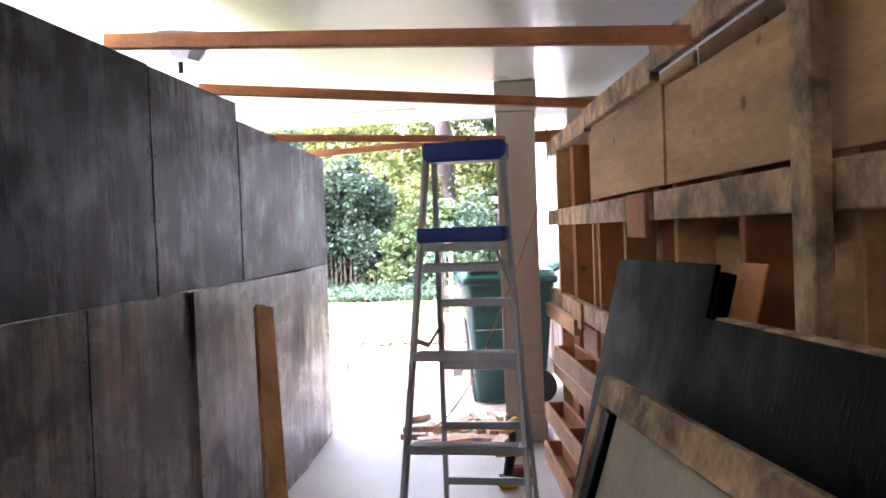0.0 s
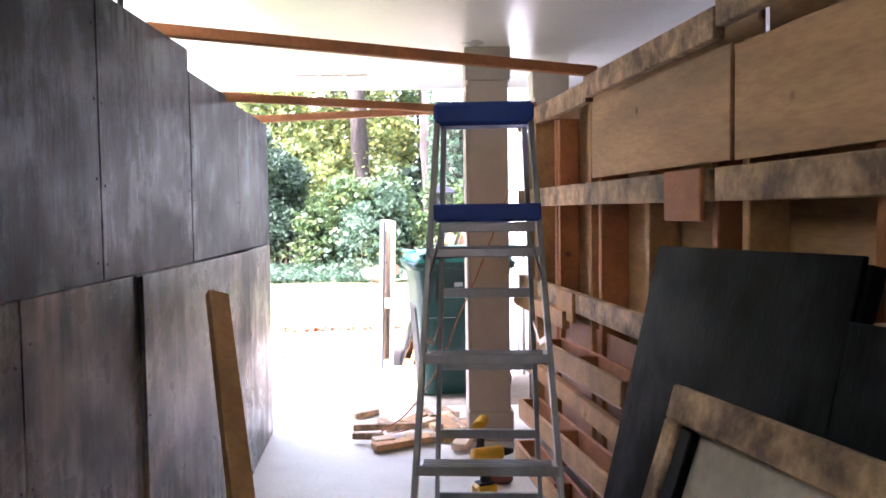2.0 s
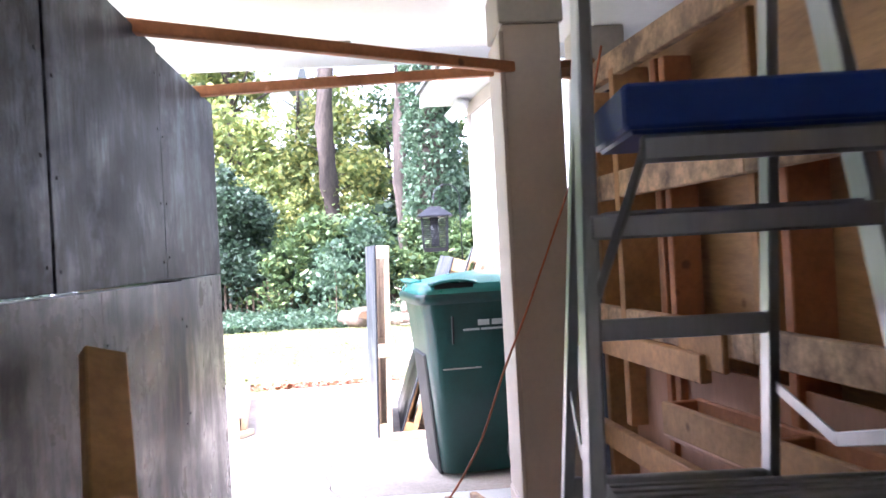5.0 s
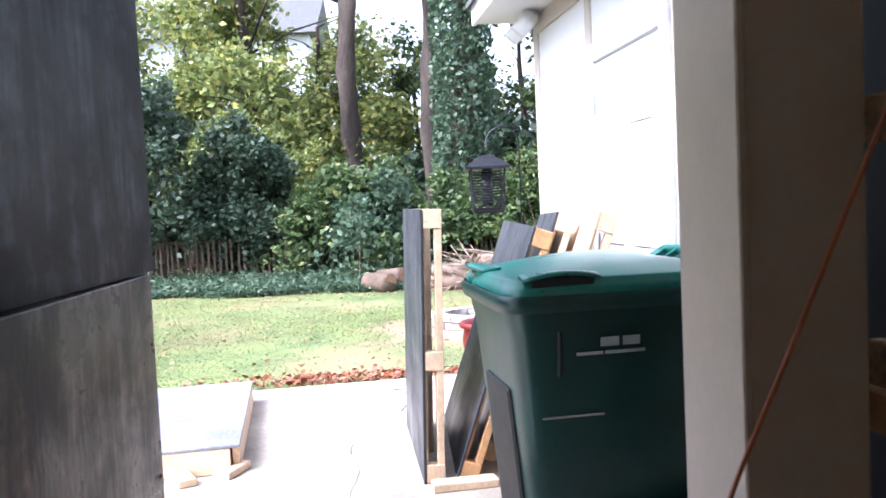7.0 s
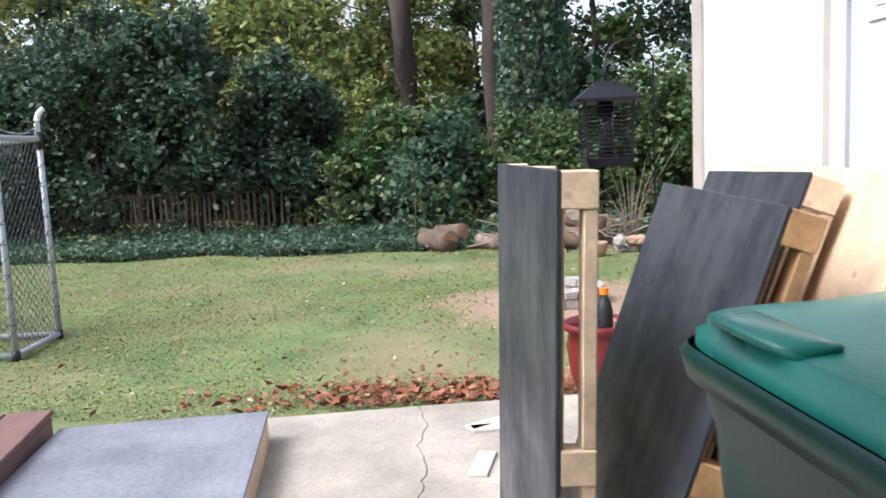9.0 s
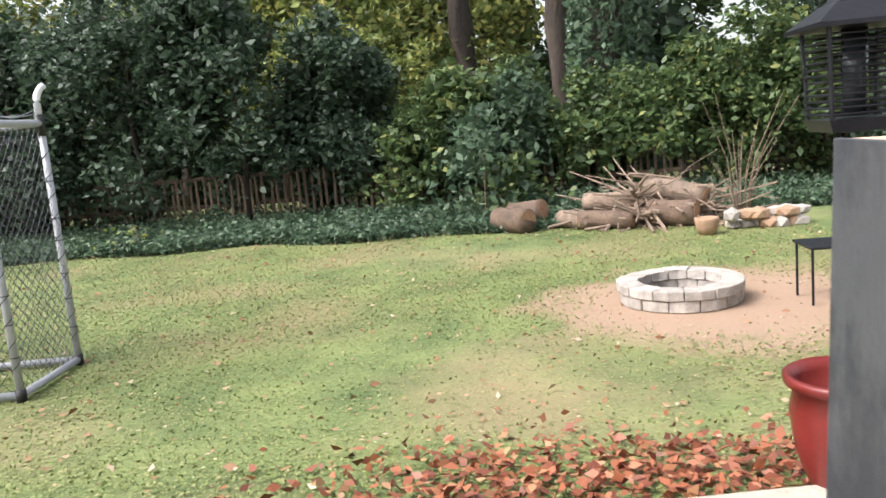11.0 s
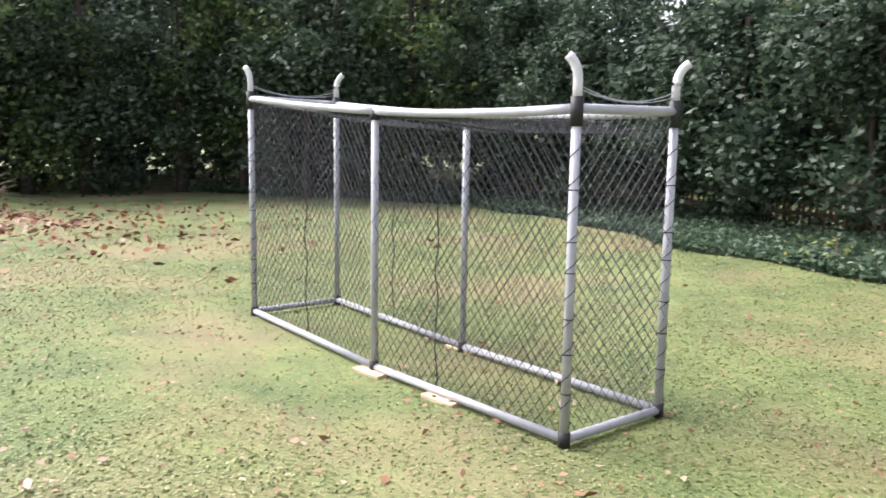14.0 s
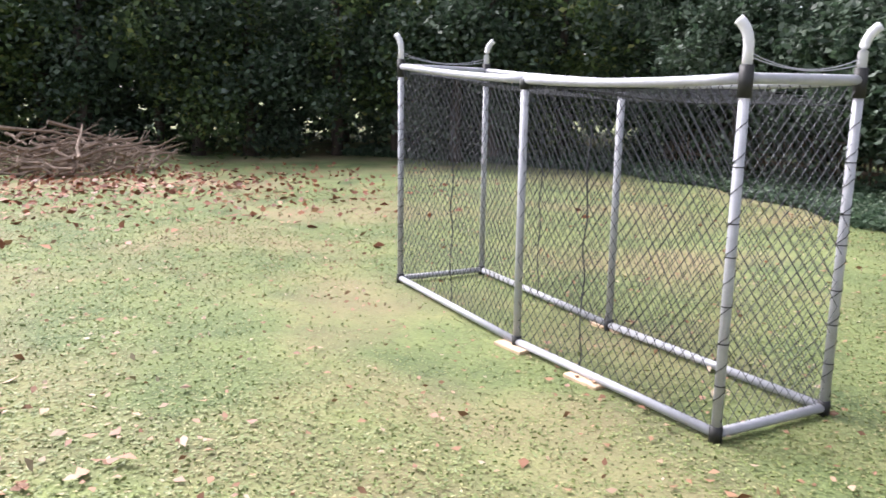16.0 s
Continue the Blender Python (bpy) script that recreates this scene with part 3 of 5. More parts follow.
f, d, dn, n, L = leaning_flat((1.125, 3.13, 1.145), (1.285, 1.80, 1.19), (-0.26, 0, -1.15), 1.18, M_NAVY, False, "dark blue-black painted plywood flat leaning on another flat")
part("rail", board(Vector((1.125, 3.13, 1.127)) + Vector((0.032, 0, 0)), Vector((1.285, 1.80, 1.172)) + Vector((0.032, 0, 0)), 0.04, 0.035), M_OLDWOOD, f)

f, d, dn, n, L = leaning_flat((0.955, 3.644, 0.905), (1.165, 2.30, 0.96), (-0.26, 0, -0.87), 0.93, M_PALEPLY, True, "pine-framed flat with pale plywood back, leaning low")
T0, T1 = Vector((0.93, 3.65, 0.875)), Vector((1.14, 2.30, 0.93))
part("top_rail", board(T0 - dn * 0.0, T1, 0.088, 0.04, up=-dn, bevel=0.006), M_OLDWOOD, f)
part("stud", board(T0 - d * 0 + dn * 0.045 + d * 0.04, T0 + dn * 0.88 + d * 0.04, 0.07, 0.04, up=d, bevel=0.006), M_OLDWOOD, f)
part("stud", board(T0 + dn * 0.05 + d * 0.115, T0 + dn * 0.88 + d * 0.115, 0.06, 0.03, up=d), M_BLACK, f)
part("bottom_rail", board(T0 + dn * 0.86, T1 + dn * 0.86, 0.088, 0.04, up=-dn), M_OLDWOOD, f)

# ---- step ladder ----
def build_ladder():
    m = pose(0.485, 4.20, 0, 0, 0, -4) @ Matrix.Diagonal((0.83, 0.85, 0.97, 1))
    ld = thing("step_ladder", "aluminium step ladder with blue plastic top and tray", "ladder", m)
    H = 1.755
    part("top_cap", box((0, 0, H - 0.035), (0.375, 0.16, 0.075), 0.012), M_BLUE, ld, "blue plastic top cap")
    part("cap_slot", box((0, -0.077, H - 0.035), (0.22, 0.004, 0.03), 0.001), M_BLUE, ld)
    fx, rx = 0.295, 0.245

    def frontp(side, z):
        k = 1 - z / (H - 0.05)
        return Vector((side * (0.175 + (fx - 0.175) * k), -0.04 - 0.44 * k, z))

    def rearp(side, z):
        k = 1 - z / (H - 0.05)
        return Vector((side * (0.155 + (rx - 0.155) * k), 0.04 + 0.46 * k, z))
    for sd in (-1, 1):
        part("front_leg", board(frontp(sd, 0.02), frontp(sd, H - 0.05), 0.062, 0.022, up=(0, 1, 0), bevel=0.003), M_ALU, ld)
        part("rear_leg", board(rearp(sd, 0.02), rearp(sd, H - 0.05), 0.045, 0.02, up=(0, 1, 0), bevel=0.003), M_ALU, ld)
        for q in (frontp(sd, 0.012), rearp(sd, 0.012)):
            part("foot", box(q, (0.045, 0.085, 0.03), 0.006), M_RUBBER_AND_SHADE, ld)
        a, c = frontp(sd, 1.02), rearp(sd, 1.02)
        part("spreader", board(a, (a + c) / 2 + Vector((0, 0, -0.05)), 0.02, 0.004), M_ALU, ld)
        part("spreader", board((a + c) / 2 + Vector((0, 0, -0.05)), c, 0.02, 0.004), M_ALU, ld)
        part("diagonal_brace", board(frontp(sd, 0.04), frontp(sd * 0.55, 0.26), 0.02, 0.01, up=(0, 1, 0)), M_ALU, ld)
    for k in range(1, 5):
        z = 0.32 * k
        a, c = frontp(-1, z), frontp(1, z)
        b = board(a, c, 0.03, 0.082, bevel=0.003)
        for j in range(3):
            yy = a.y - 0.025 + 0.025 * j
            box(((a.x + c.x) / 2, yy, z + 0.0165), (c.x - a.x - 0.05, 0.006, 0.004), 0.001, bm=b)
        part("step", b, M_ALU, ld)
    for z in (0.06, 0.32, 0.58, 0.85, 1.12):
        a, c = rearp(-1, z), rearp(1, z)
        part("rear_bar", board(a, c, 0.034, 0.016, bevel=0.003), M_ALU, ld)
    # the tray, folded out
    z = 1.38
    yc = -0.19
    tr = box((0.01, yc, z + 0.005), (0.36, 0.22, 0.018), 0.006)
    for x in (-0.17, 0.19):
        box((x, yc, z + 0.025), (0.014, 0.22, 0.05), 0.004, bm=tr)
    for y in (yc - 0.11, yc + 0.11):
        box((0.01, y, z + 0.025), (0.37, 0.014, 0.05), 0.004, bm=tr)
    part("tray", tr, M_BLUE, ld, "blue plastic tray")
    part("tray_bar", box((0.01, yc - 0.10, z - 0.02), (0.33, 0.02, 0.03), 0.004), M_ALU, ld)
    for sd in (-1, 1):
        part("tray_brace", board((sd * 0.15, yc - 0.1, z - 0.02), frontp(sd, 1.17), 0.015, 0.006), M_ALU, ld)


build_ladder()

# ---- tools and offcuts on the floor ----
def build_drill(x, y, rz, label):
    dr = thing("cordless_drill", label, "drill", pose(x, y, 0, 0, 0, rz), group="drills on the floor")
    part("battery", box((0, 0, 0.03), (0.11, 0.075, 0.06), 0.012), M_YEL, dr)
    part("battery_clip", box((0, 0, 0.062), (0.08, 0.065, 0.012), 0.004), M_RUBBER_AND_SHADE, dr)
    part("grip", board((0, 0, 0.06), (0.02, 0, 0.17), 0.05, 0.04, up=(1, 0, 0), bevel=0.012), M_RUBBER_AND_SHADE, dr)
    part("housing", tube([(-0.06, 0, 0.20), (-0.05, 0, 0.2), (0.08, 0, 0.2), (0.09, 0, 0.2)], 0.034, 12), M_YEL, dr, smooth=True)
    part("chuck", tube([(0.09, 0, 0.2), (0.13, 0, 0.2), (0.15, 0, 0.2)], 0.022, 10, taper=0.5), M_RUBBER_AND_SHADE, dr, smooth=True)


build_drill(0.55, 5.42, 20, "yellow and black cordless drill standing on the concrete")
build_drill(0.56, 5.95, 75, "yellow and black cordless drill standing beside the column")
red_case = thing("tool_bag", "small red tool pouch lying on the concrete", "pouch")
part("pouch", box((0.62, 5.6, 0.03), (0.16, 0.1, 0.06), 0.02), M_RED, red_case)

rng = random.Random(3)
for i in range(16):
    x, y = rng.uniform(-0.15, 0.55), rng.uniform(6.2, 7.05)
    L = rng.uniform(0.12, 0.42)
    a = rng.uniform(0, 180)
    off = thing("lumber_offcut", "sawn pine offcut lying on the concrete", "offcut", pose(x, y, 0.02 + 0.004 * (i % 9), 0, 0, a), group="offcuts round the column")
    part("block", box((0, 0, 0), (L, rng.choice((0.088, 0.038)), 0.038), 0.004), rng.choice((M_FRESH, M_WOOD, M_OLDWOOD)), off)

# ---- neighbouring house wall with its door ----
def build_house():
    h = thing("house", "white painted house corner with taupe battens and wide eaves", "house", pose(0.76, 10.55, 0, 0, 0, 7.0) @ Matrix.Translation((-0.785, -10.5, 0)), kind="structure")
    part("wall", box((0.86, 8.96, 1.25), (0.12, 3.04, 2.68), 0.004), M_WHITE, h)
    part("wall", box((2.1, 7.47, 1.2), (2.36, 0.06, 2.3), 0.004), M_WHITE, h)
    part("wall", box((3.2, 10.43, 1.25), (4.6, 0.12, 2.68), 0.004), M_WHITE, h)
    part("corner_board", box((0.795, 10.45, 1.27), (0.024, 0.10, 2.62), 0.003), M_TAUPE, h)
    for y, w in ((9.345, 0.075), (8.175, 0.125)):
        part("batten", box((0.793, y, 1.2), (0.022, w, 2.5), 0.003), M_TAUPE, h)
    part("frieze_board", box((0.793, 8.98, 2.52), (0.022, 2.9, 0.12), 0.003), M_TAUPE, h)
    part("soffit", box((0.71, 9.02, 2.6), (0.62, 3.24, 0.03), 0.003), M_WHITE, h)
    part("fascia", box((0.39, 9.02, 2.655), (0.03, 3.28, 0.16), 0.003), M_WHITE, h)
    bm = bmesh.new()
    vs = [bm.verts.new(p) for p in ((0.34, 7.38, 2.74), (0.34, 10.68, 2.74), (5.5, 10.68, 4.4), (5.5, 7.38, 4.4), (0.34, 7.38, 2.70), (0.34, 10.68, 2.70), (5.5, 10.68, 4.36), (5.5, 7.38, 4.36))]
    for q in ((0, 1, 2, 3), (7, 6, 5, 4), (0, 4, 5, 1), (1, 5, 6, 2), (2, 6, 7, 3), (3, 7, 4, 0)):
        bm.faces.new([vs[i] for i in q])
    part("roof", bm, M_ROOF, h)
    door = part("door_1", box((0.792, 8.775, 1.02), (0.04, 0.86, 2.03), 0.004), M_WHITE, h, "white six-panel door, closed")
    for yc in (8.575, 8.975):
        for zc, hh in ((1.78, 0.24), (1.30, 0.50), (0.55, 0.70)):
            part("panel", box((0.770, yc, zc), (0.012, 0.27, hh), 0.005), M_WHITE, door)
            part("panel", box((0.766, yc, zc), (0.012, 0.19, hh - 0.08), 0.005), M_WHITE, door)
    for z in (1.82, 1.05, 0.25):
        part("hinge", box((0.770, 9.208, z), (0.014, 0.03, 0.11), 0.002), M_ALU, door)
    for c, s in (((0.785, 9.265, 1.04), (0.045, 0.08, 2.12)), ((0.785, 8.29, 1.04), (0.045, 0.09, 2.12)), ((0.785, 8.775, 2.10), (0.045, 1.06, 0.10))):
        part("casing", box(c, s, 0.005), M_WHITE, h)
    fl = part("floodlight", box((0.70, 10.3, 2.56), (0.12, 0.12, 0.05), 0.01), M_WHITE, h, "pale twin floodlight under the eaves")
    for y in (10.2, 10.42):
        part("lamp_head", tube([(0.70, y, 2.54), (0.66, y, 2.49), (0.60, y, 2.43)], 0.055, 12), M_WHITE, fl, smooth=True)


build_house()

# ---- wheeled bin ----
def build_bin():
    B = thing("wheeled_bin", "dark green wheeled rubbish bin with a teal lid", "bin", pose(0.487, 7.72, 0, 0, 0, 8) @ Matrix.Diagonal((1.04, 0.95, 1.0, 1.0)))
    bm = bmesh.new()
    rings = []
    for z, hx, hy in ((0.03, 0.265, 0.30), (0.5, 0.305, 0.35), (0.86, 0.335, 0.385), (0.90, 0.345, 0.395), (0.965, 0.35, 0.40)):
        ring = []
        for k in range(32):
            a = 2 * math.pi * k / 32
            cx, sx = math.cos(a), math.sin(a)
            e = 0.22
            ring.append(bm.verts.new((hx * math.copysign(abs(cx) ** e, cx), hy * math.copysign(abs(sx) ** e, sx), z)))
        rings.append(ring)
    for r0, r1 in zip(rings, rings[1:]):
        for k in range(32):
            bm.faces.new((r0[k], r0[(k + 1) % 32], r1[(k + 1) % 32], r1[k]))
    bm.faces.new(rings[0][::-1])
    part("body", bm, M_BIN, B, smooth=True)
    rim = bmesh.new()
    rr = []
    for z, g in ((0.945, 0.0), (0.945, 0.022), (0.985, 0.03), (1.0, 0.02)):
        ring = []
        for k in range(48):
            a = 2 * math.pi * k / 48
            cx, sx = math.cos(a), math.sin(a)
            ring.append(rim.verts.new(((0.352 + g) * math.copysign(abs(cx) ** 0.24, cx), (0.402 + g) * math.copysign(abs(sx) ** 0.24, sx), z)))
        rr.append(ring)
    for r0, r1 in zip(rr, rr[1:]):
        for k in range(48):
            rim.faces.new((r0[k], r0[(k + 1) % 48], r1[(k + 1) % 48], r1[k]))
    part("rim", rim, M_BIN, B, smooth=True)
    lid = bmesh.new()
    rr = []
    for z, g in ((0.998, 1.0), (1.022, 0.995), (1.026, 0.965), (1.044, 0.955), (1.050, 0.92), (1.078, 0.74), (1.098, 0.4), (1.10, 0.02)):
        ring = []
        for k in range(48):
            a = 2 * math.pi * k / 48
            cx, sx = math.cos(a), math.sin(a)
            x, y = 0.365 * g * math.copysign(abs(cx) ** 0.26, cx), 0.415 * g * math.copysign(abs(sx) ** 0.26, sx)
            zz = z - 0.03 * max(0, -x / 0.365) * (z > 1.05)
            ring.append(lid.verts.new((x, y, zz)))
        rr.append(ring)
    for r0, r1 in zip(rr, rr[1:]):
        for k in range(48):
            lid.faces.new((r0[k], r0[(k + 1) % 48], r1[(k + 1) % 48], r1[k]))
    lid.faces.new(rr[-1])
    L = part("lid", lid, M_LID, B, "teal domed lid", smooth=True)
    # two finger lips at the front corners of the lid
    def lip(a0, a1, inner, outer, side):
        bm = bmesh.new()
        rows = []
        for i in range(11):
            u = i / 10
            w = math.sin(math.pi * min(1, max(0, (u + 0.06) / 1.12))) ** 0.6
            a = a0 + (a1 - a0) * u
            row = []
            for j in range(6):
                v = j / 5
                r = inner + (outer - inner) * v * (0.35 + 0.65 * w)
                z = 1.064 + 0.012 * w * math.sin(v * 2.2) - 0.028 * (1 - w) * v
                row.append(bm.verts.new((a, r, z) if side == 'y' else (r, a, z)))
            rows.append(row)
        for r0, r1 in zip(rows, rows[1:]):
            for j in range(5):
                bm.faces.new((r0[j], r0[j + 1], r1[j + 1], r1[j]))
        bmesh.ops.recalc_face_normals(bm, faces=bm.faces[:])
        bmesh.ops.solidify(bm, geom=bm.faces[:], thickness=0.012)
        part("lid_lip", bm, M_LID, L, smooth=True)
    lip(-0.31, -0.06, -0.335, -0.432, 'y')
    lip(0.02, 0.30, -0.285, -0.385, 'x')
    # black strip paints the shade that falls under the lip
    part("lid_lip_shade", box((-0.185, -0.395, 1.040), (0.20, 0.012, 0.03), 0.004), M_RUBBER_AND_SHADE, L, "black strip painting the shade under the lid's lip")
    part("handle_bar", tube([(0.33, -0.27, 1.02), (0.40, -0.27, 1.065), (0.415, -0.22, 1.085), (0.42, 0, 1.09), (0.415, 0.22, 1.085), (0.40, 0.27, 1.065), (0.33, 0.27, 1.02)], 0.019, 10), M_LID, B, smooth=True)
    for k in range(5):
        part("handle_rib", board((0.33, -0.2 + 0.1 * k, 1.03), (0.415, -0.2 + 0.1 * k, 1.08), 0.035, 0.012), M_LID, B)
    for y in (-0.33, 0.33):
        part("wheel", tube([(0.20, y - 0.03, 0.14), (0.20, y - 0.025, 0.14), (0.20, y + 0.025, 0.14), (0.20, y + 0.03, 0.14)], 0.135, 20), M_RUBBER_AND_SHADE, B, smooth=True)
    # black strip and panel on the surface stand in for shade inside recesses
    part("grip_recess_shade", board((-0.20, -0.388, 0.88), (-0.20, -0.372, 0.73), 0.012, 0.012, up=(1, 0, 0), bevel=0.004), M_RUBBER_AND_SHADE, B)
    part("side_recess_shade", box((-0.262, -0.02, 0.36), (0.03, 0.36, 0.66), 0.02, Matrix.Rotation(radians(-4.5), 4, 'Y')), M_RUBBER_AND_SHADE, B, "black panel standing in for the shade of a front recess")
    part("scuff", box((-0.16, -0.3735, 0.60), (0.20, 0.006, 0.007), 0.002), M_TAUPE, B, "pale scuff mark")
    # printed emblem and two unlettered bars
    tilt = Matrix.Rotation(radians(5.0), 4, 'X')
    for x, w in ((-0.105, 0.085), (0.01, 0.13)):
        part("print_bar", box((0, 0, 0), (w, 0.004, 0.011), 0.001, Matrix.Translation((x, -0.3875, 0.803)) @ tilt), M_MARK, B, "white printed bar")
    for x, w in ((-0.040, 0.060), (0.030, 0.055)):
        part("emblem_block", box((0, 0, 0), (w, 0.004, 0.030), 0.001, Matrix.Translation((x, -0.3905, 0.838)) @ tilt), M_MARK, B)


build_bin()

cord = thing("extension_cord", "orange extension cord hanging past the column", "cord")
def smooth_path(pts, n=6):
    out = []
    P4 = [Vector(pts[0])] + [Vector(p) for p in pts] + [Vector(pts[-1])]
    for i in range(1, len(P4) - 2):
        for k in range(n):
            t = k / n
            a, b, c, d = P4[i - 1:i + 3]
            out.append(0.5 * ((2 * b) + (c - a) * t + (2 * a - 5 * b + 4 * c - d) * t * t + (3 * b - a - 3 * c + d) * t ** 3))
    out.append(P4[-1])
    return out


part("cable", tube(smooth_path([(0.86, 6.05, 1.95), (0.82, 6.12, 1.72), (0.765, 6.2, 1.50), (0.588, 6.24, 1.04), (0.46, 6.24, 0.75), (0.33, 6.2, 0.45), (0.15, 6.2, 0.2), (-0.05, 6.4, 0.01), (0.2, 6.62, 0.01)]), 0.0045, 6), M_CORD, cord, smooth=True)

# ---- platforms and flats on the patio ----
def stage_flat(name, label, m, w, h, face, wood, t=0.012, depth=0.088, n=3):
    """A four-foot framed flat standing in its own xz plane, sheet at y = 0, frame behind it."""
    f = thing(name, label, "flat", m)
    part("plywood_sheet", box((w / 2, -t / 2, h / 2), (w, t, h), 0.002), face, f)
    for k in range(n):
        x = 0.03 + (w - 0.06) * k / (n - 1)
        for z in (0.046, h * 0.45, h - 0.046):
            part("block", box((x, depth / 2 + 0.001, z), (0.058, depth, 0.089), 0.004), wood, f)
        for z0, z1 in ((0.0905, h * 0.45 - 0.045), (h * 0.45 + 0.045, h - 0.0915)):
            part("stud", box((x, depth - 0.017, (z0 + z1) / 2), (0.05, 0.034, z1 - z0), 0.003), wood, f)
            part("stud", box((x, 0.006, (z0 + z1) / 2), (0.038, 0.01, z1 - z0), 0.002), wood, f)
    return f


# upright flat: sheet faces -x, near edge towards the carport
stage_flat("scenery_flat", "upright pine-framed flat with a grey painted face", Matrix.Translation((-0.125, 8.485, 0)) @ Matrix.Rotation(radians(1.8), 4, 'Y') @ Matrix.Rotation(radians(95.8), 4, 'Z') @ Matrix.Diagonal((1, -1, 1, 1)), 1.02, 1.285, M_PAINT3, M_FRESH)
# flats leaning on the house wall
for k, (x, y, dx, face, yaw) in enumerate(((0.026, 8.505, 19.5, M_PAINT3, 91.6), (0.15, 8.78, 20, M_PAINT3, 85.5), (0.31, 8.50, 19.5, M_FRESH, 91))):
    stage_flat("scenery_flat", ("black painted flat leaning towards the house wall", "dark painted flat leaning behind another", "bare pine flat leaning on the house wall")[k], Matrix.Translation((x, y, 0.012)) @ Matrix.Rotation(radians(dx), 4, 'Y') @ Matrix.Rotation(radians(yaw), 4, 'Z') @ Matrix.Diagonal((1, -1, 1, 1)), (1.09, 1.22, 1.14)[k], (1.235, 1.305, 1.30)[k], face, M_FRESH if k else M_WOOD)
pl = thing("stage_platform", "low grey-painted stage platform lying on the patio", "platform", pose(-1.06, 8.80, 0, 0, 0, 99.5))
part("deck", box((0.775, 0.478, 0.139), (1.55, 0.956, 0.016), 0.003), M_GREYTOP, pl)
for y in (0.022, 0.478, 0.934):
    part("joist", box((0.775, y, 0.066), (1.47, 0.038, 0.129), 0.003), M_FRESH, pl)
for x in (0.02, 1.53):
    part("end_joist", box((x, 0.478, 0.066), (0.036, 0.86, 0.127), 0.003), M_FRESH, pl)
dk = thing("deck_step", "low brown stained deck step beside the patio", "step", pose(-2.66, 9.41, 0, 0, 0, 12))
for k in range(5):
    part("deck_board", box((-0.42 + k * 0.21, 0, 0.215), (0.2, 1.4, 0.03), 0.004), M_DECK, dk)
for x in (-0.5, 0.5):
    part("riser", box((x, 0, 0.10), (0.04, 1.34, 0.2), 0.004), M_DECK, dk)
for y in (-0.66, 0.66):
    part("riser", box((0, y, 0.10), (0.96, 0.03, 0.198), 0.004), M_DECK, dk)
for x, y, a, L in ((-0.28, 10.45, 35, 0.2), (-0.30, 9.95, 80, 0.26), (-0.24, 10.40, 10, 0.22)):
    sc = thing("trim_offcut", "white painted trim offcut lying on the patio", "offcut", pose(x, y, 0.007, 0, 0, a))
    part("block", box((0, 0, 0), (L, 0.08, 0.014), 0.002), M_PALEPLY, sc)
for x, y, a, L in ((-1.25, 8.95, 15, 0.28), (-1.1, 8.8, 70, 0.2), (0.05, 8.42, 8, 0.3), (-1.35, 8.75, 120, 0.3)):
    sc = thing("lumber_offcut", "fresh pine offcut lying on the patio", "offcut", pose(x, y, 0.02, 0, 0, a))
    part("block", box((0, 0, 0), (L, 0.088, 0.038), 0.004), M_FRESH, sc)

bk = thing("plant_pot", "glossy red plant pot standing at the patio's edge", "pot", pose(0.36, 10.95, -0.05))
bm = bmesh.new()
prev = None
for z, r in ((0, 0.11), (0.02, 0.12), (0.15, 0.165), (0.30, 0.185), (0.39, 0.17), (0.40, 0.20), (0.43, 0.205), (0.44, 0.19), (0.40, 0.16), (0.30, 0.165)):
    ring = [bm.verts.new((r * math.cos(2 * math.pi * k / 28), r * math.sin(2 * math.pi * k / 28), z)) for k in range(28)]
    if prev:
        for k in range(28):
            bm.faces.new((prev[k], prev[(k + 1) % 28], ring[(k + 1) % 28], ring[k]))
    else:
        bm.faces.new(ring[::-1])
    prev = ring
bm.faces.new(prev)
part("vessel", bm, M_RED, bk, smooth=True)
bo = thing("bottle", "black bottle with an orange cap standing in a plant pot", "bottle", pose(0.38, 10.92, 0.25))
bm = bmesh.new()
prev = None
for z, r in ((0, 0.04), (0.01, 0.045), (0.20, 0.045), (0.25, 0.035), (0.275, 0.018), (0.29, 0.018)):
    ring = [bm.verts.new((r * math.cos(2 * math.pi * k / 20), r * math.sin(2 * math.pi * k / 20), z)) for k in range(20)]
    if prev:
        for k in range(20):
            bm.faces.new((prev[k], prev[(k + 1) % 20], ring[(k + 1) % 20], ring[k]))
    else:
        bm.faces.new(ring[::-1])
    prev = ring
bm.faces.new(prev)
part("flask", bm, M_RUBBER_AND_SHADE, bo, smooth=True)
part("cap", tube([(0, 0, 0.29), (0, 0, 0.325)], 0.024, 16), M_ORANGE, bo)

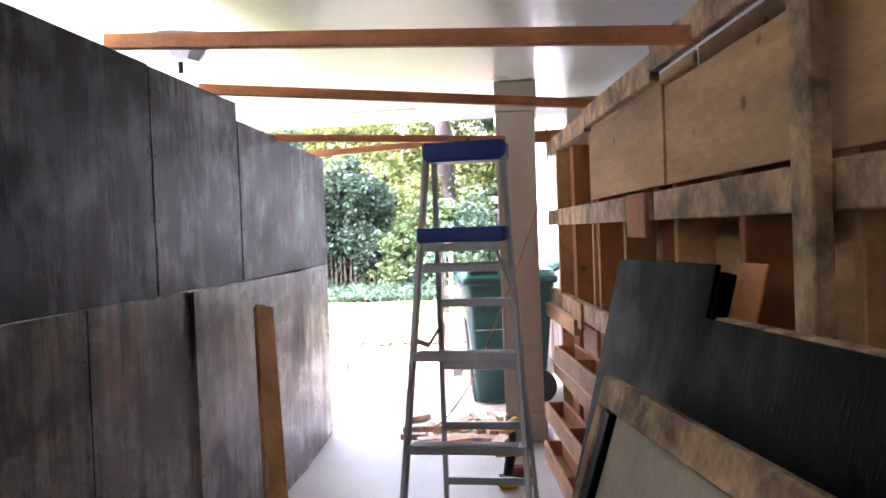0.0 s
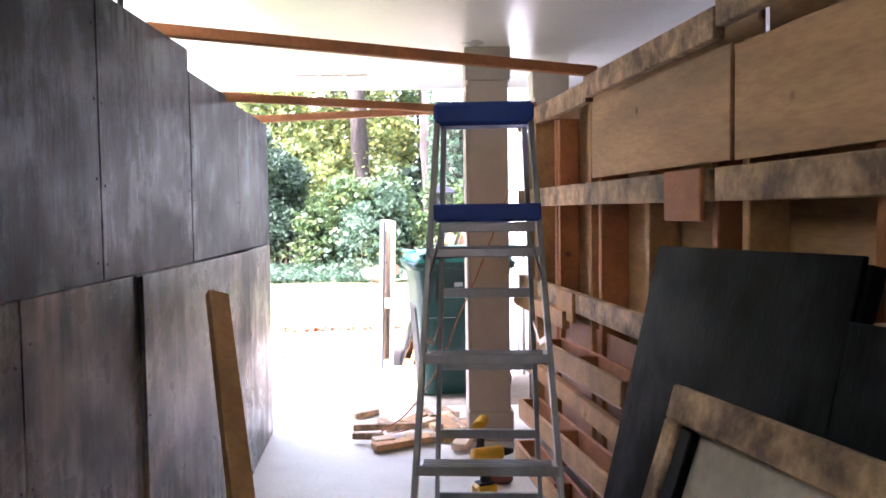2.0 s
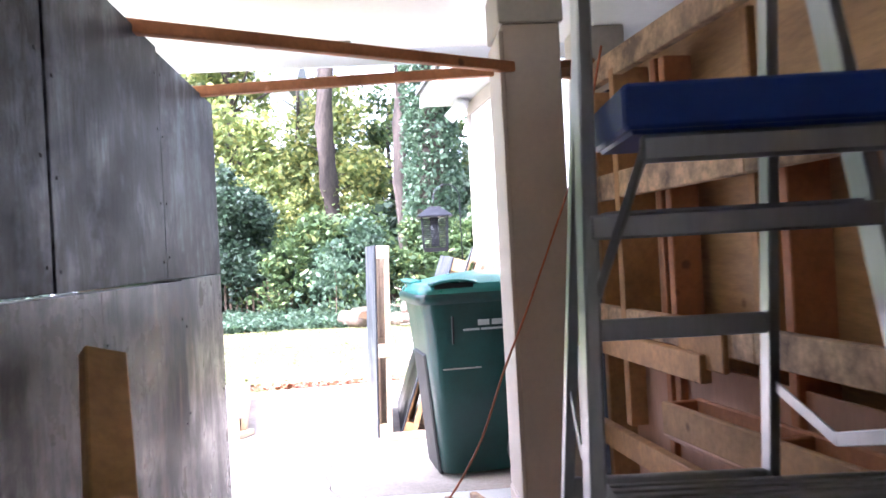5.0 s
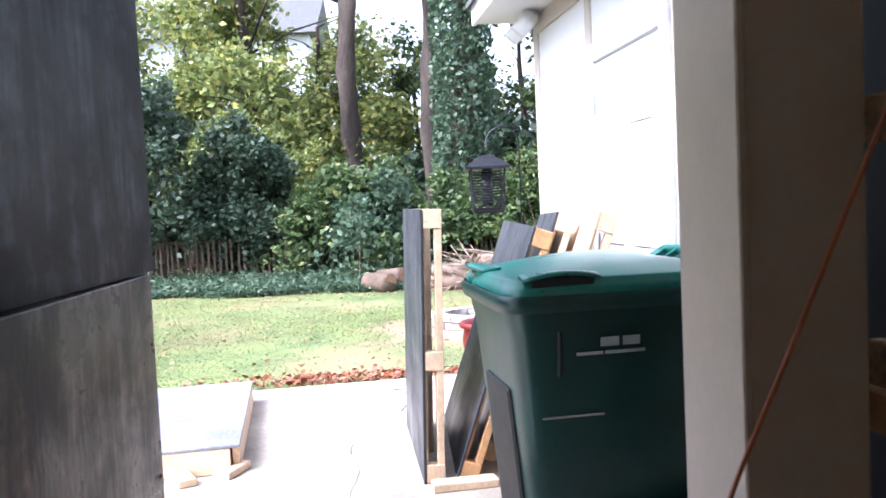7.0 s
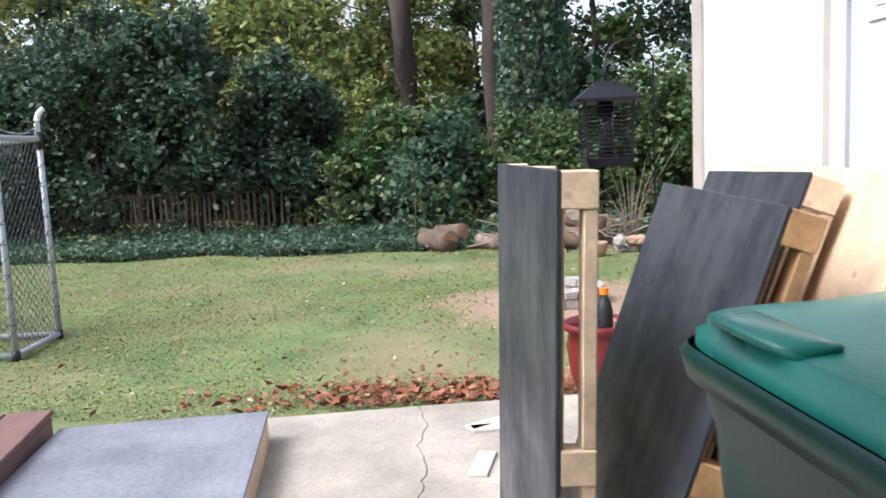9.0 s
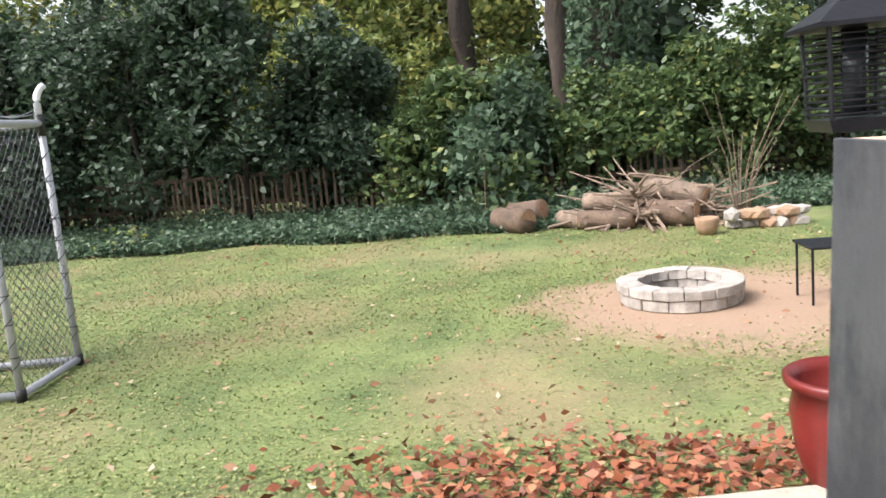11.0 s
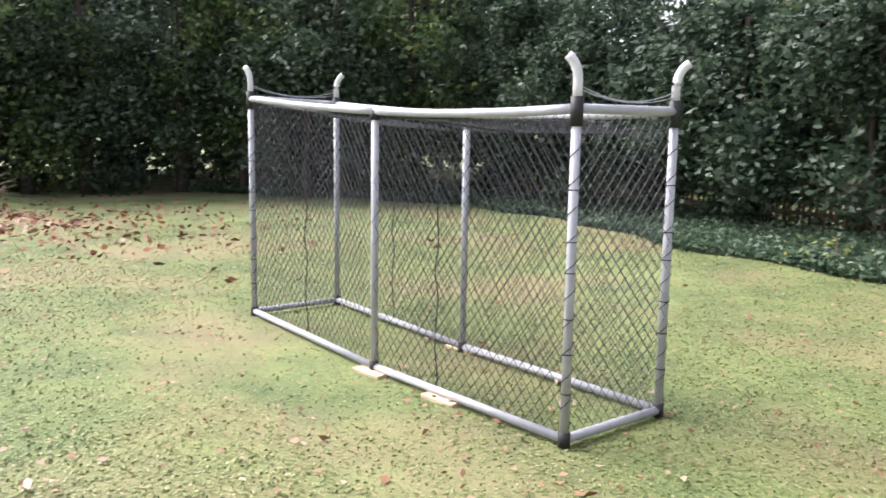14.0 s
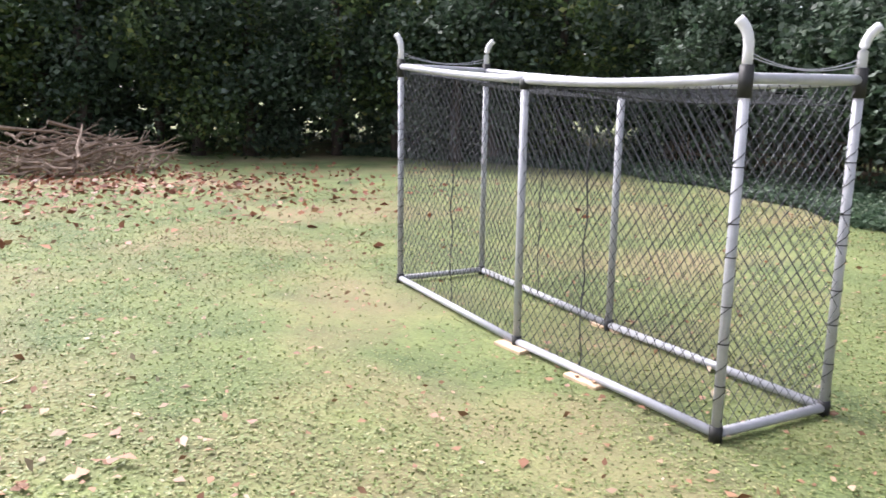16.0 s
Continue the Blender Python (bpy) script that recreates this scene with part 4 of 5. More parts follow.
# ---- bug lantern on its hook ----
def build_lantern():
    x, y, top = 0.425, 11.02, 1.665
    ln = thing("bug_lantern", "black insect lantern hanging from a bent hook", "lantern", pose(x, y, top) @ Matrix.Scale(1.2, 4))
    def frustum(z0, r0, z1, r1, n=4):
        b = bmesh.new()
        a = [b.verts.new((r0 * math.cos(math.pi / 4 + 2 * math.pi * k / n), r0 * math.sin(math.pi / 4 + 2 * math.pi * k / n), z0)) for k in range(n)]
        c = [b.verts.new((r1 * math.cos(math.pi / 4 + 2 * math.pi * k / n), r1 * math.sin(math.pi / 4 + 2 * math.pi * k / n), z1)) for k in range(n)]
        for k in range(n):
            b.faces.new((a[k], a[(k + 1) % n], c[(k + 1) % n], c[k]))
        b.faces.new(a[::-1]); b.faces.new(c)
        return b
    part("cap", frustum(-0.02, 0.085, 0.0, 0.07), M_IRON, ln)
    part("roof", frustum(-0.075, 0.20, -0.02, 0.10), M_IRON, ln)
    part("eave", frustum(-0.088, 0.205, -0.075, 0.205), M_IRON, ln)
    for sx in (-1, 1):
        for sy in (-1, 1):
            part("corner_post", board((sx * 0.105, sy * 0.105, -0.085), (sx * 0.095, sy * 0.095, -0.34), 0.012, 0.012), M_IRON, ln)
    for k in range(13):
        z = -0.105 - 0.018 * k
        for a, c in (((-0.1, -0.1, z), (0.1, -0.1, z)), ((-0.1, 0.1, z), (0.1, 0.1, z)), ((-0.1, -0.1, z), (-0.1, 0.1, z)), ((0.1, -0.1, z), (0.1, 0.1, z))):
            part("grille_wire", tube([a, c], 0.0035, 5), M_IRON, ln)
    part("core_tube", tube([(0, 0, -0.09), (0, 0, -0.33)], 0.035, 12), M_GLASS, ln, smooth=True)
    part("base", frustum(-0.37, 0.13, -0.335, 0.15), M_IRON, ln)
    hk = thing("garden_hook", "thin black metal shepherd's hook stuck in the lawn", "hook")
    arc = [(x, y, top + 0.0), (x + 0.0, y, top + 0.06)] + [(x + 0.13 - 0.13 * math.cos(a), y + 0.02, top + 0.08 + 0.14 * math.sin(a)) for a in np.linspace(0.2, math.pi, 10)] + [(x + 0.26, y + 0.02, top - 0.3), (x + 0.26, y + 0.02, -0.1)]
    part("rod", tube(arc, 0.006, 6), M_IRON, hk, smooth=True)


build_lantern()

# ---- netted pipe cage on the lawn ----
def build_cage():
    c = thing("netted_goal_frame", "grey plastic pipe frame hung with dark netting on the lawn", "goal")
    Z0, H = -0.165, 1.775
    fl, fm, fr = Vector((-7.77, 12.45, Z0)), Vector((-5.735, 12.575, Z0)), Vector((-4.048, 12.82, Z0))
    bl, bmid, br = Vector((-7.84, 13.295, Z0)), Vector((-5.86, 13.40, Z0)), Vector((-4.112, 13.615, Z0))
    up = Vector((0, 0, 1))
    r = 0.026
    tops = {}
    for nm, q, h in (("fl", fl, 1.90), ("fm", fm, 1.775), ("fr", fr, 1.775), ("bl", bl, 1.88), ("bm", bmid, 1.77), ("br", br, 1.78)):
        tops[nm] = q + up * h
    for nm, q in (("fl", fl), ("fm", fm), ("fr", fr), ("bl", bl), ("bm", bmid), ("br", br)):
        part("upright_pipe", tube([q, tops[nm]], r, 12), M_PVC, c, smooth=True)
        part("pipe_joint", tube([q - up * 0.015, q + up * 0.07], r + 0.008, 12), M_RUBBER_AND_SHADE, c, smooth=True)
        if nm in ("fl", "fr", "bl", "br"):
            part("pipe_joint", tube([tops[nm] - up * 0.09, tops[nm] + up * 0.06], r + 0.008, 12), M_RUBBER_AND_SHADE, c, smooth=True)
        else:
            part("pipe_joint", tube([tops[nm] - up * 0.06, tops[nm] + up * 0.005], r + 0.008, 12), M_RUBBER_AND_SHADE, c, smooth=True)
    e = Vector((0, 0, 0.03))
    for a, b in ((fl, fm), (fm, fr), (bl, bmid), (bmid, br), (fl, bl), (fr, br)):
        part("ground_pipe", tube([a + e, b + e], r, 12), M_PVC, c, smooth=True)
    for a, b, sag in (("fl", "fm", 0.012), ("fm", "fr", 0.02), ("bl", "bm", 0.01), ("bm", "br", 0.02), ("fl", "bl", 0), ("fr", "br", 0)):
        p, q = tops[a], tops[b]
        part("top_pipe", tube([p.lerp(q, t) - up * sag * 4 * t * (1 - t) for t in np.linspace(0, 1, 9)], r, 12), M_PVC, c, smooth=True)
    # bent hooks above the four corners
    for nm, dx in (("fl", (-0.09, -0.05)), ("fr", (-0.07, -0.07)), ("bl", (0.05, 0.10)), ("br", (0.07, 0.10))):
        q = tops[nm]
        D = Vector((dx[0], dx[1], 0))
        pts = [q, q + up * 0.14] + [q + up * (0.14 + 0.14 * math.sin(a)) + D * (1 - math.cos(a)) for a in np.linspace(0.15, 1.1, 6)]
        part("pipe_hook", tube(pts, r * 0.95, 12), M_WHITE, c, "pale bent pipe end", smooth=True)

    def net(p00, p10, p01, p11, name, cell=0.05, seed=0, th=0.0021):
        """Diagonal strings on the sheet between four corners."""
        rg = np.random.default_rng(seed)
        W = ((p10 - p00).length + (p11 - p01).length) / 2
        Ht = ((p01 - p00).length + (p11 - p10).length) / 2
        nrm = (p10 - p00).cross(p01 - p00).normalized()
        bm = bmesh.new()

        def at(u, v):
            a = p00.lerp(p10, u / W)
            b = p01.lerp(p11, u / W)
            bulge = 0.03 * math.sin(3.1 * u + seed) * math.sin(math.pi * min(1, max(0, v / Ht)))
            return a.lerp(b, v / Ht) + nrm * bulge
        step = cell * 1.41
        for sgn in (1, -1):
            k = -Ht
            while k < W + Ht:
                pts = []
                u0 = k
                n = int(Ht / 0.14)
                for i in range(n + 1):
                    v = Ht * i / n
                    u = u0 + sgn * v * 0.8 + (0 if sgn > 0 else 0)
                    pts.append((u, v) if 0 <= u <= W else None)
                run = []
                for q in pts + [None]:
                    if q is None:
                        if len(run) > 1:
                            for a, b in zip(run, run[1:]):
                                A, Bq = at(*a), at(*b)
                                d = (Bq - A).normalized()
                                s = d.cross(nrm).normalized() * th
                                o = nrm * th
                                v1 = [bm.verts.new(A + s), bm.verts.new(A - s * 0.5 + o), bm.verts.new(A - s * 0.5 - o)]
                                v2 = [bm.verts.new(Bq + s), bm.verts.new(Bq - s * 0.5 + o), bm.verts.new(Bq - s * 0.5 - o)]
                                for j in range(3):
                                    bm.faces.new((v1[j], v1[(j + 1) % 3], v2[(j + 1) % 3], v2[j]))
                        run = []
                    else:
                        run.append(q)
                k += step
        tagged(part(name, bm, M_NET, c, "dark knotted netting"), kind="stuff")
    o = Vector((0, 0, 0.03))
    T = {k: v - up * 0.03 for k, v in tops.items()}
    net(fl + o, fm + o, T["fl"], T["fm"], "net", seed=1)
    net(fm + o, fr + o, T["fm"], T["fr"], "net", seed=2)
    net(bl + o, bmid + o, T["bl"], T["bm"], "net", seed=3)
    net(bmid + o, br + o, T["bm"], T["br"], "net", seed=4)
    net(fr + o, br + o, T["fr"], T["br"], "net", seed=5)
    net(fl + o, bl + o, T["fl"], T["bl"], "net", seed=6)
    # gathered net hanging under the top
    for a, b, a2, b2, sd in (("fl", "fm", "bl", "bm", 7), ("fm", "fr", "bm", "br", 8)):
        net(T[a] - up * 0.02, T[b] - up * 0.02, T[a2] - up * 0.10, T[b2] - up * 0.10, "net", cell=0.05, seed=sd)
    # lacing round the front uprights, seams down the middle of each bay
    for q, nm in ((fr, "fr"), (br, "br"), (fl, "fl")):
        pts = []
        for i in range(61):
            a = i * 1.1
            pts.append(q + up * (0.1 + (1.55) * i / 60) + Vector((math.cos(a), math.sin(a), 0)) * (r + 0.004))
        part("lacing", tube(pts, 0.003, 4), M_RUBBER_AND_SHADE, c)
        for i in range(6):
            z = 0.28 + 0.21 * i + 0.05 * math.sin(3 * i)
            part("tie", tube([q + up * z, q + up * (z + 0.006)], r + 0.003, 10), M_RUBBER_AND_SHADE, c)
    for a, b, ta, tb, f in ((fl, fm, "fl", "fm", 0.5), (fm, fr, "fm", "fr", 0.38), (bl, bmid, "bl", "bm", 0.5)):
        p0, p1 = a.lerp(b, f) + o, tops[ta].lerp(tops[tb], f)
        part("net_seam", tube([p0.lerp(p1, t) + Vector((0.006 * math.sin(40 * t), 0.01 * math.sin(25 * t), 0)) for t in np.linspace(0, 0.85, 24)], 0.005, 5), M_NET, c)
    for nm1, nm2 in (("fl", "bl"), ("fr", "br")):
        for k in range(2):
            p, q = tops[nm1] + up * (0.10 + 0.02 * k), tops[nm2] + up * (0.08 + 0.03 * k)
            part("cord", tube([p.lerp(q, t) - up * (0.05 + 0.02 * k) * 4 * t * (1 - t) for t in np.linspace(0, 1, 9)], 0.003, 5), M_PVC, c)


build_cage()
for x, y in ((-5.9, 13.42), (-5.72, 12.53), (-5.0, 12.65)):
    bs = thing("wood_block", "small pale wood block under the pipe frame", "block", pose(x, y, -0.17, 0, 0, 12))
    part("block", box((0, 0, 0.0), (0.28, 0.09, 0.03), 0.004), M_FRESH, bs)

# ---- fire ring, logs and brush ----
ring = thing("fire_ring", "round fire ring of pale stone blocks on bare dirt", "fire ring", pose(0.45, 14.5, -0.175) @ Matrix.Scale(0.78, 4))
rgs = random.Random(31)
for row, (r0, r1, z0, z1) in enumerate(((0.43, 0.60, 0.0, 0.115), (0.41, 0.625, 0.12, 0.215))):
    for k in range(13):
        a0 = 2 * math.pi * (k + 0.5 * row) / 13 + 0.008
        a1 = a0 + 2 * math.pi / 13 - 0.016
        bm = bmesh.new()
        j = rgs.uniform(-0.008, 0.008)
        lo, hi = [], []
        for ang, r in ((a0, r0), (a0, r1), ((a0 + a1) / 2, r1 + 0.008), (a1, r1), (a1, r0), ((a0 + a1) / 2, r0 + 0.008)):
            lo.append(bm.verts.new(((r + j) * math.cos(ang), (r + j) * math.sin(ang), z0)))
            hi.append(bm.verts.new(((r + j) * math.cos(ang), (r + j) * math.sin(ang), z1 + j * 0.5)))
        bm.faces.new(lo[::-1])
        bm.faces.new(hi)
        for i in range(6):
            bm.faces.new((lo[i], lo[(i + 1) % 6], hi[(i + 1) % 6], hi[i]))
        bmesh.ops.bevel(bm, geom=bm.edges[:], offset=0.008, segments=1, affect='EDGES')
        part("stone", bm, M_STONE, ring)
ash = bmesh.new()
bmesh.ops.create_circle(ash, cap_ends=True, radius=0.42, segments=24)
part("ash_bed", ash, M_BARK, ring).location = (0, 0, 0.03)

st = thing("side_table", "small black metal side table on the lawn", "table", pose(1.5, 14.2, -0.17))
part("tabletop", box((0, 0, 0.42), (0.45, 0.4, 0.02), 0.006), M_IRON, st)
for sx in (-1, 1):
    for sy in (-1, 1):
        part("leg", tube([(sx * 0.2, sy * 0.17, 0.0), (sx * 0.2, sy * 0.17, 0.41)], 0.01, 6), M_IRON, st)


def log(p0, p1, r, seed):
    rg = random.Random(seed)
    lg = thing("log", "sawn bark-covered log lying at the lawn's edge", "log", group="cut logs")
    p0, p1 = Vector(p0), Vector(p1)
    pts = [p0.lerp(p1, t) + Vector((rg.uniform(-.01, .01), rg.uniform(-.01, .01), rg.uniform(-.01, .01))) for t in np.linspace(0, 1, 6)]
    part("bark", tube(pts, r, 14), M_LOGBARK if seed % 2 else M_STICK, lg, smooth=True)
    d = (p1 - p0).normalized()
    for q, s in ((p0, -1), (p1, 1)):
        part("cut_end", tube([q + d * s * 0.002, q + d * s * 0.006], r * 0.93, 14), M_CUT, lg)


log((-1.12, 19.1, -0.01), (-0.72, 18.72, -0.02), 0.165, 1)
log((-0.95, 19.45, 0.02), (-0.50, 19.2, 0.06), 0.15, 3)
log((-0.25, 19.1, -0.06), (0.02, 18.7, -0.06), 0.12, 4)
log((-0.05, 18.75, -0.06), (0.62, 18.5, -0.06), 0.12, 5)
log((0.05, 19.1, 0.14), (0.7, 18.95, 0.12), 0.12, 6)
log((0.85, 18.6, 0.0), (1.38, 18.35, -0.01), 0.165, 7)
log((0.9, 19.0, 0.3), (1.55, 18.6, 0.14), 0.14, 8)
log((0.7, 19.1, 0.02), (1.1, 19.0, 0.02), 0.15, 9)
rp = thing("rock_pile", "low heap of pale reddish stones beside the logs", "stones", pose(1.95, 17.95, -0.18))
for k in range(16):
    bm = bmesh.new()
    bmesh.ops.create_icosphere(bm, subdivisions=1, radius=1)
    sx, sy, sz = rgs.uniform(0.09, 0.17), rgs.uniform(0.08, 0.13), rgs.uniform(0.06, 0.1)
    q = Vector((rgs.uniform(-0.42, 0.6), rgs.uniform(-0.15, 0.2), 0.05 if k < 9 else 0.17))
    for v in bm.verts:
        v.co = Vector((v.co.x * sx, v.co.y * sy, v.co.z * sz)) * rgs.uniform(0.85, 1.12) + q
    part("stone", bm, M_STONE if k % 3 else M_CLAY, rp)
cp = thing("clay_pot", "small round tan clay pot in the ivy", "pot", pose(1.34, 17.6, -0.18))
prof = ((0.09, 0.0), (0.125, 0.09), (0.14, 0.17), (0.14, 0.20), (0.12, 0.20), (0.11, 0.16))
bm = bmesh.new()
last = None
for r, z in prof:
    row = [bm.verts.new((r * math.cos(math.pi * k / 10), r * math.sin(math.pi * k / 10), z)) for k in range(20)]
    if last:
        for k in range(20):
            bm.faces.new((last[k], last[(k + 1) % 20], row[(k + 1) % 20], row[k]))
    else:
        bm.faces.new(row[::-1])
    last = row
bm.faces.new(last)
part("body", bm, M_CLAY, cp, smooth=True)


def brush_pile(cx, cy, rx, ry, h, n, seed, label, thick=0.04):
    rg = random.Random(seed)
    bm = bmesh.new()
    for i in range(n):
        a = rg.uniform(0, 2 * math.pi)
        rr = rg.random() ** 0.6
        L = rg.uniform(0.5, 1.9)
        z = rg.uniform(0, h) * (1 - rr * 0.7)
        x, y = cx + rx * rr * math.cos(a), cy + ry * rr * math.sin(a)
        th = rg.uniform(0, math.pi)
        tilt = rg.uniform(-0.35, 0.5)
        d = Vector((math.cos(th) * math.cos(tilt), math.sin(th) * math.cos(tilt), math.sin(tilt)))
        p = Vector((x, y, ground_z(x, y) + 0.03 + z))
        pts = []
        for k in range(5):
            q = p + d * L * (k / 4 - 0.5) + Vector((rg.uniform(-.05, .05), rg.uniform(-.05, .05), rg.uniform(-.04, .04)))
            q.z = max(q.z, ground_z(x, y) + 0.01)
            pts.append(q)
        tube(pts, rg.choice((0.007, 0.010, 0.014, thick)), 5, bm, taper=0.4)
    solid("brush_pile", bm, M_STICK, label, "brush pile", kind="stuff")


brush_pile(1.0, 18.95, 0.9, 0.4, 0.65, 170, 11, "heap of weathered branches and sticks behind cut logs", 0.022)
brush_pile(-17.6, 9.45, 1.3, 1.7, 1.0, 230, 12, "heap of cut branches at the wood's edge")

bare = thing("bare_shrub", "pale leafless shrub behind the log heap", "shrub", pose(2.0, 18.7, -0.18))
rg2 = random.Random(4)
for k in range(16):
    a = rg2.uniform(0, 6.28)
    q = Vector((math.cos(a) * rg2.uniform(0.2, 0.9), math.sin(a) * 0.4, rg2.uniform(0.7, 1.7)))
    part("stem", tube([(q.x * 0.1, q.y * 0.1, 0), (q.x * 0.35, q.y * 0.4, q.z * 0.5), q], 0.011, 5, taper=0.25), M_STICK, bare)

# ---- fence ----
fence = thing("picket_fence", "weathered brown picket fence half hidden by shrubs", "fence")
rg = random.Random(8)
pk = [to_mesh("picket", box((0, 0, 0.45), (0.05, 0.018, 0.9 + 0.1 * k), 0.004)) for k in range(3)]
for me in pk:
    me.materials.append(M_FENCE)
for k in range(170):
    x = -16 + k * 0.125
    ob = new("picket", pk[k % 3])
    ob.parent = fence
    ob.matrix_local = pose(x, 21.9 + 0.25 * math.sin(x * 0.4), -0.2, rg.uniform(-3, 3), rg.uniform(-2, 2), 0)
for z in (0.25, 0.75):
    part("fence_rail", box((-5.4, 21.96, z), (21.3, 0.03, 0.07), 0.004), M_FENCE, fence)

# ---- house glimpsed through the trees ----
nb = thing("distant_house", "pale-sided house glimpsed through the trees", "house")
part("wall", box((-9.5, 46, 4.6), (9, 7, 9.8), 0.02), M_SIDING, nb)
bm = bmesh.new()
vs = [bm.verts.new(p) for p in ((-14.4, 42, 9.5), (-4.6, 42, 9.5), (-4.6, 50, 9.5), (-14.4, 50, 9.5), (-14.4, 46, 12.0), (-4.6, 46, 12.0))]
for q in ((0, 1, 5, 4), (2, 3, 4, 5), (0, 4, 3), (1, 2, 5), (3, 2, 1, 0)):
    bm.faces.new([vs[i] for i in q])
part("roof", bm, M_ROOF, nb)
for x in (-12.2, -9.6, -7.2):
    for z in (3.4, 6.6):
        w = part("window", box((x, 42.48, z), (1.2, 0.1, 1.7), 0.02), M_WHITE, nb)
        part("pane", box((x, 42.42, z), (1.0, 0.03, 1.5), 0.01), M_GLASS, w)
        part("muntin", box((x, 42.40, z), (1.0, 0.03, 0.06), 0.01), M_WHITE, w)

# ---- trees, shrubs and ivy ----
def build_tree(x, y, r, h, lean, seed, crown, leafmat, label, name="tree", ivy=0, base=None):
    """crown: list of (dx, dy, z, rx, ry, rz, leaves, size)."""
    rg = random.Random(seed)
    rng = np.random.default_rng(seed)
    z0 = ground_z(x, y) - 0.05
    t = thing(name, label, "tree" if name == "tree" else "shrub", pose(x, y, z0))
    pts = [Vector((lean[0] * k / 9 * h + 0.04 * r * 10 * math.sin(k * 1.3 + seed), lean[1] * k / 9 * h, h * k / 9)) for k in range(10)]
    b = tube(pts, r, 12, taper=0.45)
    part("trunk", b, M_BARK, t, smooth=True)
    for k in range(7 if name == "tree" else 3):
        q = pts[rg.randint(4, 9)]
        a = rg.uniform(0, 6.28)
        L = rg.uniform(0.15, 0.3) * h
        e = q + Vector((math.cos(a) * L, math.sin(a) * L, rg.uniform(0.0, 0.5) * L))
        part("limb", tube([q, q.lerp(e, 0.5) + Vector((0, 0, 0.05 * L)), e], r * 0.22, 6, taper=0.3), M_BARK, t, smooth=True)
    vs = []
    for dx, dy, z, rx, ry, rz, n, size in crown:
        p = crown_points(rng, (dx, dy, z), (rx, ry, rz), n, max(14, n // 230), 0.115 * (rx + rz) / 2 + 0.07)
        p[:, 2] = np.maximum(p[:, 2], 0.03)
        vs.append(leaf_quads(rng, p, size, 0.3))
    if vs:
        quads("crown", np.concatenate(vs), leafmat, t)
    if ivy:
        k = rng.uniform(0, 1, ivy)
        a = rng.uniform(0, 6.283, ivy)
        rr = r * (1.0 + 0.9 * rng.random(ivy)) * (1.1 - 0.35 * k)
        hh = k * h * 0.8
        p = np.stack((lean[0] * hh + rr * np.cos(a), lean[1] * hh + rr * np.sin(a), hh), axis=1)
        quads("ivy", leaf_quads(rng, p, 0.16, 0), M_IVY, t)
    return t


build_tree(-1.90, 27.0, 0.34, 16, (0.004, 0), 1, [(0, 0, 13, 3.2, 3.2, 2.6, 3500, 0.28)], M_LEAF_Y, "tall pine trunk with reddish-brown bark")
build_tree(0.30, 27.0, 0.28, 16, (-0.004, 0), 2, [(0.5, 0, 13, 3, 3, 2.6, 3000, 0.28)], M_LEAF_G, "tall slender trunk in the wood's edge")
build_tree(0.98, 23.6, 0.42, 14, (0.0, 0), 3, [(0, 0, 11.5, 2.5, 2.5, 2.2, 2500, 0.25)], M_LEAF_G, "tall trunk wrapped thickly in ivy", ivy=15000)
build_tree(-5.2, 29, 0.25, 14, (0.01, 0), 4, [(0, 0, 10, 2.6, 2.6, 3.5, 4500, 0.26)], M_LEAF_Y, "slender tree with yellow-green leaves")

rg = random.Random(21)


def lobes(x, w, h, n):
    """An uneven crown of five lobes that reach from the ground to the top."""
    r = random.Random(int(x * 131))
    out = [(0, 0, h * 0.40, w, w * 0.85, h * 0.40, n // 3, 0.15)]
    for k in range(5):
        rr = r.uniform(0.35, 0.62) * w
        z = h * r.uniform(0.35, 0.88)
        out.append((r.uniform(-0.75, 0.75) * w, r.uniform(-0.5, 0.4) * w, z, rr, rr, rr * r.uniform(0.8, 1.4), n * 2 // 15, r.uniform(0.12, 0.18)))
    return out


# dark holly mass
for x, y, w, h in ((-5.6, 21.8, 1.5, 4.6), (-7.6, 22.0, 1.7, 5.2), (-9.8, 21.8, 1.7, 4.9), (-11.8, 21.9, 1.6, 5.0), (-13.8, 21.6, 1.7, 5.2), (-3.9, 22.2, 1.1, 3.2)):
    build_tree(x, y, 0.09, h * 0.75, (0, 0), int(x * 100) % 997, lobes(x, w, h, 15000), M_LEAF_D, "dense dark holly bush at the lawn's end", name="shrub")
# mixed green shrubs along the fence
for x, y, w, h, m in ((-2.6, 22.2, 1.3, 2.8, M_LEAF_G), (-1.2, 22.1, 1.2, 2.3, M_IVY), (0.2, 22.4, 1.3, 2.6, M_LEAF_G), (1.9, 21.9, 1.2, 2.6, M_LEAF_G), (3.4, 21.8, 1.5, 3.4, M_LEAF_G), (5.2, 21.0, 1.7, 3.8, M_LEAF_D), (7.2, 20.5, 1.8, 4.0, M_LEAF_G), (-3.6, 24.6, 1.5, 3.6, M_LEAF_Y), (9.5, 19.5, 2, 4.2, M_LEAF_D)):
    build_tree(x, y, 0.05, h * 0.7, (0, 0), int(x * 77 + 900) % 997, lobes(x, w, h, 10000), m, "leafy green shrub growing over the fence", name="shrub")
